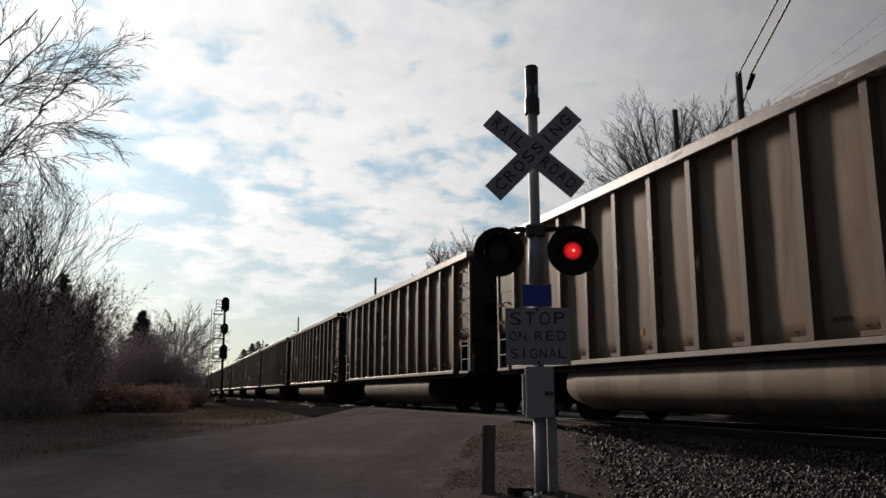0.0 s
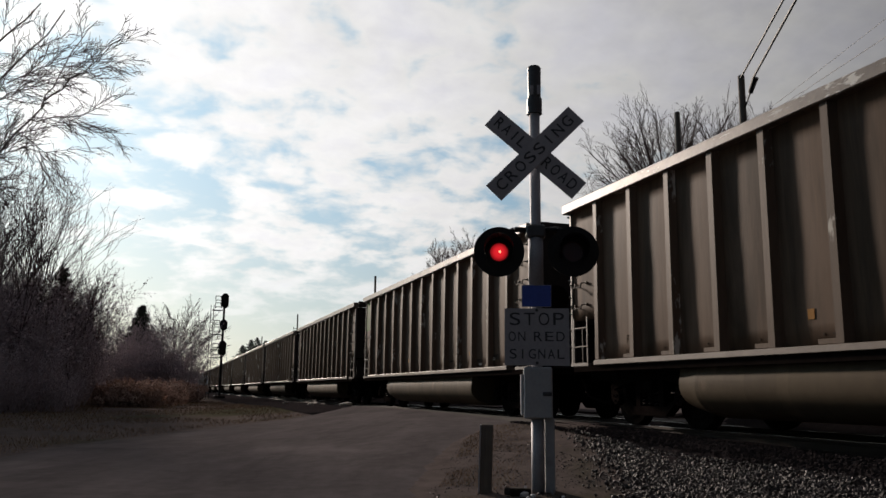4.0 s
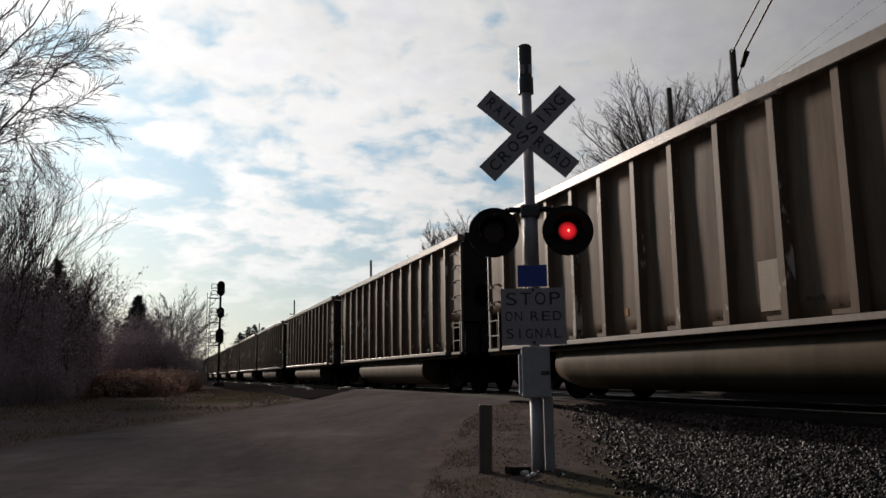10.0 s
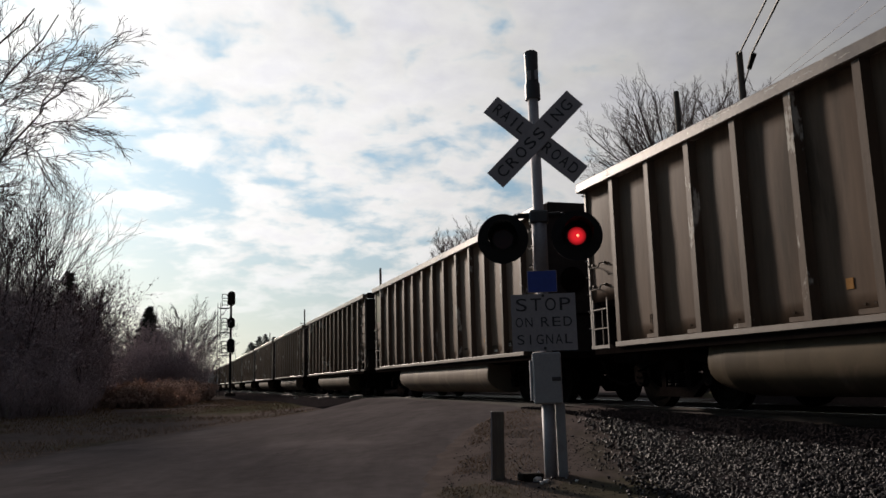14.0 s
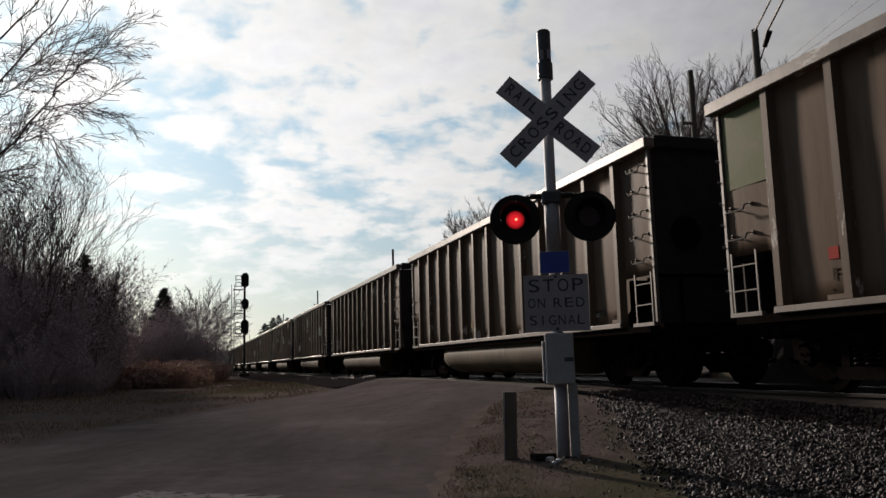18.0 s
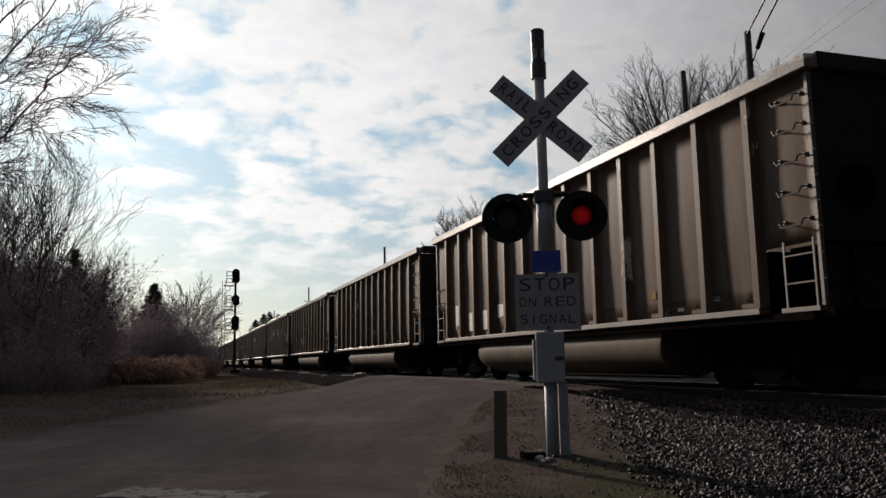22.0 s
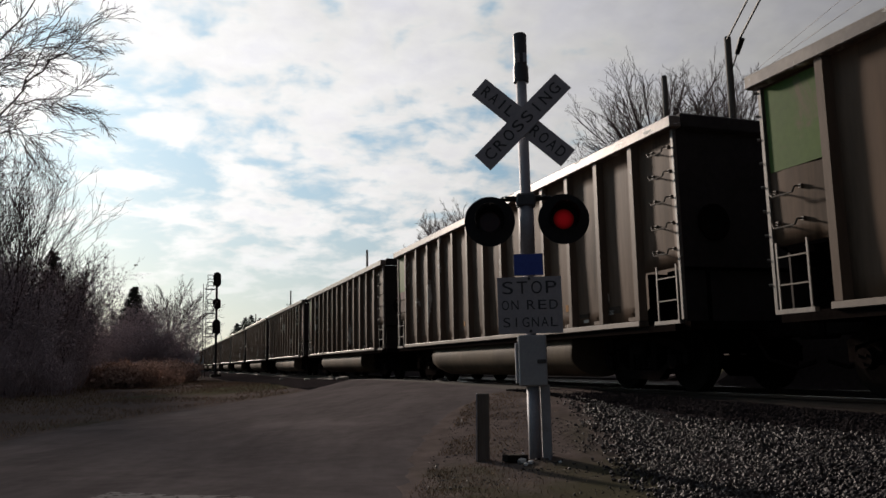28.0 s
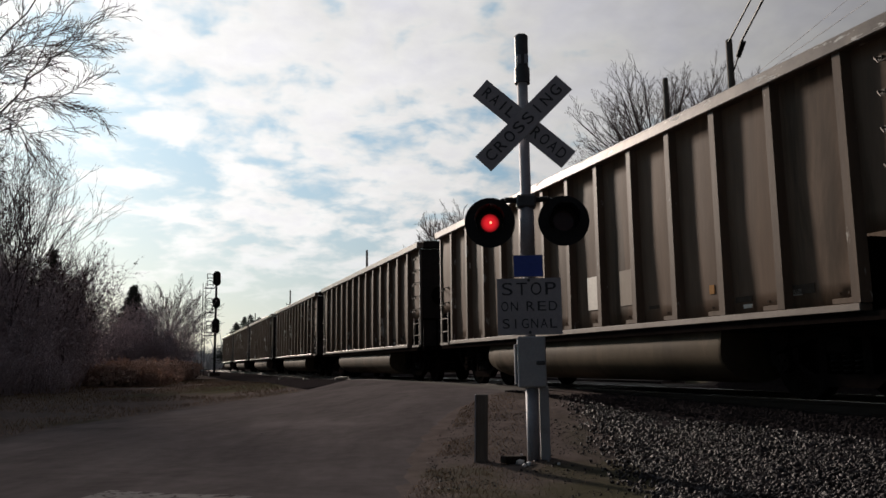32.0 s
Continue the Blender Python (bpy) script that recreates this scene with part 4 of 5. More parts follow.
    # plates below
    blue = part("number_plate_sign", boxed(-0.145, 0.145, -0.075, -0.071, 1.385, 1.60, bevel=0.001), M_BLUE, sig, "small dark blue metal notice plate")
    part("plate_edge", boxed(-0.150, 0.150, -0.0705, -0.068, 1.38, 1.605), M_SIGNFACE, blue)
    for k in range(2):
        part("notice_line", boxed(-0.11, 0.11, -0.0765, -0.0755, 1.52 - 0.07 * k, 1.535 - 0.07 * k), M_BLUE, blue)
    stop = part("stop_sign", boxed(-0.325, 0.325, -0.075, -0.070, 0.79, 1.365), M_SIGNFACE, sig, "square dull white sign with black words")
    for text, x, z, w, s in (("STOP", 0, 1.25, 0.55, 0.185), ("ON", -0.20, 1.075, 0.17, 0.14), ("RED", 0.125, 1.075, 0.31, 0.14), ("SIGNAL", 0, 0.90, 0.55, 0.14)):
        letters(text, s, w, 0.0, stop, x, -0.0775, z)
    for z in (1.345, 0.815):
        part("bolt", roded((0, -0.086, z), (0, -0.074, z), 0.016, n=8), M_DARKCAP, stop)
    # junction box and the lower leg
    jb = part("junction_box", boxed(-0.135, 0.150, -0.10, 0.10, 0.265, 0.775, bevel=0.015), M_BOX, sig, "grey steel junction box")
    part("box_lid", boxed(-0.128, 0.143, -0.112, -0.101, 0.275, 0.765, bevel=0.005), M_BOX, jb)
    part("hasp", boxed(0.05, 0.14, -0.125, -0.113, 0.49, 0.53, bevel=0.006), M_DARKCAP, jb)
    part("conduit", roded((-0.150, 0.0, 0.30), (-0.150, 0.0, 0.70), 0.018, n=8), M_GALV, jb)
    part("lower_post", roded((0.0, 0.0, BASE_Z - 0.1), (0.0, 0.0, 0.27), 0.064, n=18), M_GALV, sig, "", True)
    part("cable_channel", boxed(0.075, 0.17, -0.01, 0.09, BASE_Z - 0.1, 0.27, bevel=0.006), M_BOX, sig)
    base = part("base_plate", boxed(-0.17, 0.19, -0.15, 0.17, BASE_Z - 0.02, BASE_Z + 0.03, bevel=0.01), M_DARKCAP, sig)
    for dx in (-0.12, 0.14):
        for dy in (-0.10, 0.12):
            part("anchor_bolt", roded((dx, dy, BASE_Z + 0.02), (dx, dy, BASE_Z + 0.10), 0.014, n=8), M_GALV, base)


def stub_post():
    post = thing("marker_post", "short weathered wooden marker post beside the signal", "post", pose(3.06, 7.55, 0, 0, 1.5, -22))
    part("board", boxed(-0.06, 0.06, -0.045, 0.045, -0.60, 0.205, bevel=0.01), M_WOOD, post)
    part("edge_strip", boxed(-0.075, -0.061, -0.05, 0.03, -0.60, 0.20, bevel=0.004), M_GALV, post, "pale metal edge strip")


def litter():
    rng = random.Random(3)
    for x, y, s in ((3.30, 7.2, 0.05), (3.36, 7.12, 0.035), (3.28, 7.05, 0.03), (3.62, 7.0, 0.022), (3.40, 7.42, 0.03)):
        bm = bmesh.new()
        bmesh.ops.create_icosphere(bm, subdivisions=1, radius=s)
        for v in bm.verts:
            v.co *= rng.uniform(0.6, 1.2)
            v.co.z *= 0.7
        ob = part("litter_scrap", bm, M_LITTER, None)
        ob.location = (x, y, ground_z(x, y) + s * 0.4)
        tagged(ob, "crumpled pale scrap on the soil", "litter", group="scraps by the mast")
    bm = bmesh.new()
    box(bm, -0.13, 0.13, -0.05, 0.05, -0.02, 0.05, bevel=0.01)
    ob = part("timber_scrap", bm, M_TIE, None)
    ob.matrix_basis = pose(3.28, 7.30, ground_z(3.28, 7.3) + 0.02, 0, 4, 12)
    tagged(ob, "dark broken timber piece lying by the mast", "timber scrap")
    for x, y, turn, w in ((6.2, 29.0, 12, 0.24), (6.4, 29.6, -25, 0.17), (6.5, 30.3, 65, 0.14), (6.2, 36.5, 10, 0.14), (6.1, 44.0, 50, 0.16)):
        ob = part("concrete_scrap", boxed(-w, w, -0.07, 0.07, -0.05, 0.05, bevel=0.022), M_PALEWOOD, None)
        ob.matrix_basis = pose(x, y, ground_z(x, y) + 0.05, rng.uniform(-6, 6), rng.uniform(-8, 8), turn)
        tagged(ob, "pale broken concrete lump on the gravel", "rubble", group="lumps by the crossing")


crossing_signal()
stub_post()
litter()


def small_things():
    x, y = -5.3, 29.5
    post = part("marker_post", boxed(-0.045, 0.045, -0.045, 0.045, -0.2, 1.12, bevel=0.012), M_PALEWOOD, None)
    post.matrix_basis = stand_at(x, y, 0.0, 2.0)
    tagged(post, "thin pale wooden marker post in the brush", "post")
    bm = bmesh.new()
    for i in range(15):
        f = i / 14
        for deep in (0.45 + 0.03 * math.sin(31 * f), 0.012 * math.sin(23 * f) + 0.006 * math.sin(61 * f)):
            bm.verts.new((-0.36 + 1.15 * f - 0.525 * deep, 6.95 - 0.71 * f - 0.852 * deep, 0))
    bm.verts.ensure_lookup_table()
    for i in range(14):
        bm.faces.new([bm.verts[k] for k in (2 * i, 2 * i + 2, 2 * i + 3, 2 * i + 1)])
    for v in bm.verts:
        v.co.z = road_top(v.co.x, v.co.y) + 0.006
    bmesh.ops.recalc_face_normals(bm, faces=bm.faces)
    bmesh.ops.solidify(bm, geom=bm.faces[:], thickness=0.003)
    line = part("road_marking", bm, M_ROADPAINT, None)
    tagged(line, "worn white stop line painted on the asphalt", "road marking")


def stand_at(x, y, turn, tilt):
    return pose(x, y, ground_z(x, y), 0, tilt, turn)


def road_top(x, y):
    """Height of the cambered road surface."""
    best = min(range(len(ROAD_EDGES)), key=lambda i: abs((ROAD_EDGES[i][0].y + ROAD_EDGES[i][1].y) / 2 - y))
    a, b = ROAD_EDGES[best]
    f = min(1.0, max(0.0, (x - a.x) / (b.x - a.x)))
    return ground_z(x, y) + 0.075 * math.sin(math.pi * f) ** 0.5 - 0.012


small_things()


# ---- the block signal, poles and wires along the line ----
def block_signal():
    x, y, z0 = 3.90, 66.0, ground_z(3.9, 66.0)
    sig = thing("block_signal", "tall dark three-head railway signal mast with ladder", "railway signal", pose(x, y, 0, 0, 0, 4))
    part("mast", roded((0, 0, z0 - 0.2), (0, 0, 7.6), 0.10, 0.085, 12), M_BLACK, sig)
    part("foundation", boxed(-0.4, 0.4, -0.4, 0.4, z0 - 0.2, z0 + 0.25, bevel=0.03), M_CONCRETE, sig)
    for k, z in enumerate((7.55, 5.60, 3.75)):
        tall = (0.58, 0.42, 0.58)[k]
        bm = bmesh.new()
        n = 28
        f = [bm.verts.new((0.30 * math.cos(2 * math.pi * i / n), -0.24, (tall - 0.28) * (1 if math.sin(2 * math.pi * i / n) > 0 else -1) + 0.30 * math.sin(2 * math.pi * i / n))) for i in range(n)]
        bm.faces.new(f)
        bmesh.ops.solidify(bm, geom=bm.faces[:], thickness=0.03)
        head = part("signal_head", bm, M_BLACK, sig, "dark oval signal head")
        head.location.z = z
        for d in ((-0.26, 0.0, 0.26) if tall > 0.5 else (-0.13, 0.13)):
            part("lens", roded((0, -0.29, d), (0, -0.25, d), 0.10, n=12), M_LENS, head)
            part("visor", roded((0, -0.50, d + 0.02), (0, -0.27, d + 0.02), 0.115, 0.12, 12), M_BLACK, head)
        part("head_case", boxed(-0.16, 0.16, -0.24, 0.02, -tall * 0.7, tall * 0.7, bevel=0.03), M_BLACK, head)
        # service cage behind each head
        cage = part("service_cage", bent(bmesh.new(), [(-0.1, 0.05, z - 0.75), (-0.85, 0.05, z - 0.75), (-0.85, 0.55, z - 0.75), (-0.1, 0.55, z - 0.75)], 0.032), M_BLACK, sig)
        for u in (0.15, 0.75):
            bm = bmesh.new()
            bent(bm, [(-0.22, 0.05, z - 0.72 + u * 0.9), (-0.30, 0.05, z - 0.62 + u * 0.9), (-0.62, 0.05, z - 0.62 + u * 0.9), (-0.70, 0.05, z - 0.72 + u * 0.9), (-0.70, 0.05, z - 0.30 + u * 0.9), (-0.30, 0.05, z - 0.30 + u * 0.9), (-0.22, 0.05, z - 0.72 + u * 0.9)], 0.030)
            part("rail_hoop", bm, M_BLACK, cage)
    for dx in (-1.02, -0.80):
        part("ladder_rail", roded((dx, 0.10, z0), (dx, 0.10, 7.2), 0.028, n=6), M_BLACK, sig)
    z = 0.2
    while z < 7.1:
        part("ladder_rung", roded((-1.02, 0.10, z), (-0.80, 0.10, z), 0.012, n=5), M_BLACK, sig)
        z += 0.35


def utility_pole(x, y, top, r=0.105, arm=True, label="weathered wooden utility pole beyond the track"):
    z0 = ground_z(x, y) - 0.3
    pole = thing("utility_pole", label, "utility pole", pose(x, y, 0, 0, random.uniform(-0.6, 0.6), 0), group="poles along the line")
    part("pole", roded((0, 0, z0), (0, 0, top), r * 1.15, r * 0.85, 12), M_WOOD, pole)
    part("pole_cap", roded((0, 0, top), (0, 0, top + 0.03), r * 0.9, r * 0.6, 12), M_DARKCAP, pole)
    if arm:
        part("bracket", boxed(-0.55, 0.05, -0.16, -0.08, top - 1.9, top - 1.82), M_WOOD, pole)
        part("insulator", roded((-0.5, -0.12, top - 1.82), (-0.5, -0.12, top - 1.66), 0.05, 0.04, 8), M_DARKCAP, pole)
    return pole


def wire(name, a, b, sag, r, label):
    a, b = Vector(a), Vector(b)
    pts = [a.lerp(b, i / 24) - Vector((0, 0, sag * 4 * (i / 24) * (1 - i / 24))) for i in range(25)]
    d = (b - a).normalized()
    u = d.orthogonal().normalized()
    v = d.cross(u)
    verts = [p + u * (r * math.cos(k * math.pi / 3)) + v * (r * math.sin(k * math.pi / 3)) for p in pts for k in range(6)]
    faces = [(i * 6 + k, i * 6 + (k + 1) % 6, (i + 1) * 6 + (k + 1) % 6, (i + 1) * 6 + k) for i in range(24) for k in range(6)]
    tagged(new(name, mesh_of(name, verts, faces, M_WIRE)), label, "cable")


block_signal()
big = utility_pole(15.27, 18.0, 9.75, 0.112, False, "stout wooden utility pole with a cable splice")
for (px, py, pt) in ((15.55, 21.5, 9.85), (15.5, 62.5, 9.75), (15.6, 104.5, 10.3), (15.6, 147.0, 10.0), (15.6, 190.0, 10.0)):
    utility_pole(px, py, pt)
part("splice_case", roded((-0.06, -0.42, 9.08), (-0.11, -0.72, 9.42), 0.07, 0.09, 10), M_BLACK, big, "black cable splice case")
part("splice_strap", roded((0.0, -0.1, 8.75), (-0.06, -0.42, 9.08), 0.022, n=6), M_BLACK, big)
wire("overhead_cable", (15.25, 17.9, 9.66), (10.6, 9.0, 9.74), 0.0, 0.028, "heavy black cable running up from the pole")
wire("overhead_cable", (15.15, 17.28, 9.40), (10.4, 8.6, 9.39), 0.0, 0.032, "heavy black cable running up from the pole")
wire("line_wire", (18.9, 21.6, 9.95), (13.9, 8.0, 8.6), 0.02, 0.008, "thin line wire over the track")
wire("line_wire", (18.9, 21.6, 10.05), (13.6, 7.6, 9.15), 0.02, 0.007, "thin line wire over the track")

# ---- trees and brush ----
class Wood:
    """Grows branches as thin tapered tubes, collected into one list."""

    def __init__(self, seed, thin=0.006):
        self.thin = thin
        self.rng = random.Random(seed)
        self.verts, self.faces, self.leaves = [], [], []

    def tube(self, pts, r0, r1, n):
        base, k = len(self.verts), len(pts)
        for i, p in enumerate(pts):
            d = (pts[min(i + 1, k - 1)] - pts[max(i - 1, 0)]).normalized()
            u = d.orthogonal().normalized()
            v = d.cross(u)
            r = r0 + (r1 - r0) * i / (k - 1)
            for j in range(n):
                a = 2 * math.pi * j / n
                self.verts.append(p + u * (r * math.cos(a)) + v * (r * math.sin(a)))
        for i in range(k - 1):
            for j in range(n):
                b, c = base + i * n, base + (i + 1) * n
                self.faces.append((b + j, b + (j + 1) % n, c + (j + 1) % n, c + j))

    def path(self, start, way, length, steps, wander, lift):
        pts, d = [start.copy()], way.normalized()
        for _ in range(steps):
            d = (d + Vector((self.rng.gauss(0, wander), self.rng.gauss(0, wander), self.rng.gauss(0, wander) + lift))).normalized()
            pts.append(pts[-1] + d * (length / steps))
        return pts

    def branch(self, start, way, length, r, level, plan):
        """plan: for each level, (children, length share, spread, lift, wander, sides, first fork)."""
        kids, share, spread, lift, wander, sides, first = plan[level]
        pts = self.path(start, way, length, 6 if level < 2 else 4, wander, lift)
        self.tube(pts, r, r * (0.35 if level < len(plan) - 1 else 0.4), sides)
        if level + 1 >= len(plan):
            return
        for k in range(kids):
            f = first + (1 - first) * (k + self.rng.random()) / kids
            i = min(int(f * (len(pts) - 1)), len(pts) - 2)
            p = pts[i].lerp(pts[i + 1], f * (len(pts) - 1) - i)
            d = (pts[i + 1] - pts[i]).normalized()
            side = d.orthogonal()
            side.rotate(Matrix.Rotation(self.rng.uniform(0, 2 * math.pi), 3, d))
            out = (d * math.cos(spread) + side.normalized() * math.sin(spread)).normalized()
            size = length * share * self.rng.uniform(0.65, 1.2) * (1.15 - 0.55 * f)
            self.branch(p, out, size, max(r * (1 - 0.6 * f) * 0.52, self.thin), level + 1, plan)

    def mesh(self, name, material):
        return mesh_of(name, self.verts, self.faces, material)


BARE = [(19, 0.62, 0.98, 0.05, 0.06, 8, 0.22), (12, 0.52, 0.66, 0.03, 0.08, 5, 0.15), (9, 0.5, 0.55, 0.02, 0.07, 4, 0.12), (6, 0.5, 0.5, 0.03, 0.05, 3, 0.1), (0, 0, 0, 0.0, 0.05, 3, 0)]
REACHING = [(10, 0.62, 0.80, 0.08, 0.06, 8, 0.22), (8, 0.52, 0.60, 0.06, 0.09, 5, 0.15), (8, 0.55, 0.55, 0.02, 0.09, 4, 0.12), (5, 0.55, 0.55, -0.03, 0.11, 3, 0.1), (0, 0, 0, -0.03, 0.14, 3, 0)]
SAPLING = [(11, 0.38, 0.45, 0.07, 0.04, 5, 0.25), (6, 0.5, 0.5, 0.06, 0.09, 4, 0.15), (3, 0.5, 0.5, 0.06, 0.09, 3, 0.1), (0, 0, 0, 0.03, 0.10, 3, 0)]


def bare_tree_meshes(seed, height, r, plan=BARE, lean=(0, 0), thin=0.006, reach=0.5):
    trunk = Wood(seed)
    kids = plan[0]
    pts = trunk.path(Vector((0, 0, -0.3)), Vector((lean[0], lean[1], 1)), height * 0.62, 8, kids[4], kids[3])
    trunk.tube(pts, r, r * 0.42, 10)
    crown = Wood(seed + 1, thin)
    for k in range(kids[0]):
        f = kids[6] + (1 - kids[6]) * (k + crown.rng.random() * 0.8) / kids[0]
        i = min(int(f * 8), 7)
        p = pts[i].lerp(pts[i + 1], f * 8 - i)
        d = (pts[i + 1] - pts[i]).normalized()
        side = d.orthogonal()
        side.rotate(Matrix.Rotation(2.4 * k + crown.rng.uniform(-0.5, 0.5), 3, d))
        out = d * math.cos(kids[2]) + side.normalized() * math.sin(kids[2])
        crown.branch(p, out, height * reach * crown.rng.uniform(0.75, 1.15) * (1.22 - 0.55 * f), r * (0.5 - 0.22 * f), 1, plan)
    return trunk, crown


def bare_tree(name, label, at, seed, height, r, plan=BARE, lean=(0, 0), twig=None, group="", reach=0.5):
    tree = thing(name, label, "tree", at, group)
    away = at.translation.length
    trunk, crown = bare_tree_meshes(seed, height, r, plan, lean, min(0.015, max(0.005, 0.00024 * away)) if plan is not SAPLING else 0.0098, reach)
    piece("trunk", trunk.mesh("trunk", twig or M_BARK), tree)
    piece("crown", crown.mesh("crown", twig or M_TWIG), tree)
    return tree


FAN = [(8, 0.44, 0.42, 0.05, 0.04, 6, 0.22), (6, 0.5, 0.42, 0.03, 0.06, 4, 0.15), (3, 0.5, 0.5, 0.02, 0.07, 3, 0.15), (0, 0, 0, 0.0, 0.07, 3, 0)]


def fan_tree(label, at, seed, fork, reach, r, thin, limbs=30):
    """A bare tree whose limbs spread as a wide dome from the head of the trunk."""
    tree = thing("bare_tree", label, "tree", at)
    trunk = Wood(seed)
    pts = trunk.path(Vector((0, 0, -0.3)), Vector((0, 0, 1)), fork + 0.3, 8, 0.02, 0.03)
    trunk.tube(pts, r, r * 0.62, 10)
    piece("trunk", trunk.mesh("trunk", M_BARK), tree)
    crown = Wood(seed + 1, thin)
    for k in range(limbs):
        a = 2.4 * k + crown.rng.uniform(-0.4, 0.4)
        rise = math.asin(min(1.0, 0.02 + 0.98 * (k + 0.5) / limbs))
        start = pts[-1 - (k < limbs * 0.3) - (k < limbs * 0.12)]
        out = Vector((math.cos(a) * math.cos(rise), math.sin(a) * math.cos(rise), math.sin(rise)))
        crown.branch(start, out, reach * crown.rng.uniform(0.68, 1.04), r * crown.rng.uniform(0.22, 0.4), 0, FAN)
    piece("crown", crown.mesh("crown", M_TWIG), tree)


def stand(x, y, turn=0.0):
    return pose(x, y, ground_z(x, y), 0, 0, turn)


def conifer(label, at, seed, height, spread, dense=1.0):
    rng = random.Random(seed)
    tree = thing("conifer", label, "tree", at)
    wood = Wood(seed)
    wood.tube([Vector((0, 0, -0.3 + (height + 0.3) * i / 8)) for i in range(9)], height * 0.02, 0.02, 8)
    piece("trunk", wood.mesh("trunk", M_BARK), tree)
    boughs, verts, faces = Wood(seed + 2), [], []
    z = height * 0.06
    while z < height * 0.985:
        f = 1 - z / height
        reach = spread * (f ** 0.85) + 0.12
        for k in range(int((6 + 5 * f) * dense)):
            a = rng.uniform(0, 2 * math.pi)
            ln = reach * rng.uniform(0.6, 1.1)
            pts = boughs.path(Vector((0, 0, z)), Vector((math.cos(a), math.sin(a), 0.15)), ln, 4, 0.07, -0.05)
            boughs.tube(pts, 0.02, 0.006, 3)
            for _ in range(int(16 + ln * 22)):
                u = rng.uniform(0.1, 1.0) ** 0.8 * 4
                i = min(int(u), 3)
                p = pts[i].lerp(pts[i + 1], u - i)
                w = Vector((rng.gauss(0, 1), rng.gauss(0, 1), rng.gauss(-0.25, 0.6))).normalized()
                s = w.orthogonal().normalized() * rng.uniform(0.02, 0.05)
                e = p + w * rng.uniform(0.10, 0.30)
                b = len(verts)
                verts += [p - s, p + s, e]
                faces.append((b, b + 1, b + 2))
        z += height * 0.022
    piece("branchwork", boughs.mesh("branchwork", M_BARK), tree)
    piece("foliage", mesh_of("foliage", verts, faces, M_NEEDLE), tree)
    return tree


def shrub_meshes(seed, height, wide, stems, leaves, twig=None, leaf=None):
    rng = random.Random(seed)
    wood, verts, faces = Wood(seed), [], []
    plan = [(6, 0.5, 0.5, 0.05, 0.08, 4, 0.2), (5, 0.5, 0.6, 0.04, 0.14, 3, 0.15), (3, 0.5, 0.6, 0.0, 0.2, 3, 0.1), (0, 0, 0, 0, 0.2, 3, 0)]
    for _ in range(stems):
        a, d = rng.uniform(0, 6.28), rng.uniform(0, wide * 0.55)
        wood.branch(Vector((d * math.cos(a), d * math.sin(a), -0.1)), Vector((math.cos(a) * 0.35, math.sin(a) * 0.35, 1)), height * rng.uniform(0.55, 1.05), 0.022, 0, plan)
    pick = [wood.verts[rng.randrange(len(wood.verts))] for _ in range(leaves)]
    for p in pick:
        q = p + Vector((rng.gauss(0, 0.04), rng.gauss(0, 0.04), rng.gauss(0, 0.04)))
        w = Vector((rng.gauss(0, 1), rng.gauss(0, 1), rng.gauss(0, 1))).normalized()
        s = w.orthogonal().normalized() * rng.uniform(0.02, 0.045)
        b = len(verts)
        verts += [q - s, q + w * 0.07, q + s, q - w * 0.05]
        faces.append((b, b + 1, b + 2, b + 3))
    return wood.mesh("branchwork", twig or M_BRUSH), mesh_of("foliage", verts, faces, leaf or M_DRYLEAF)


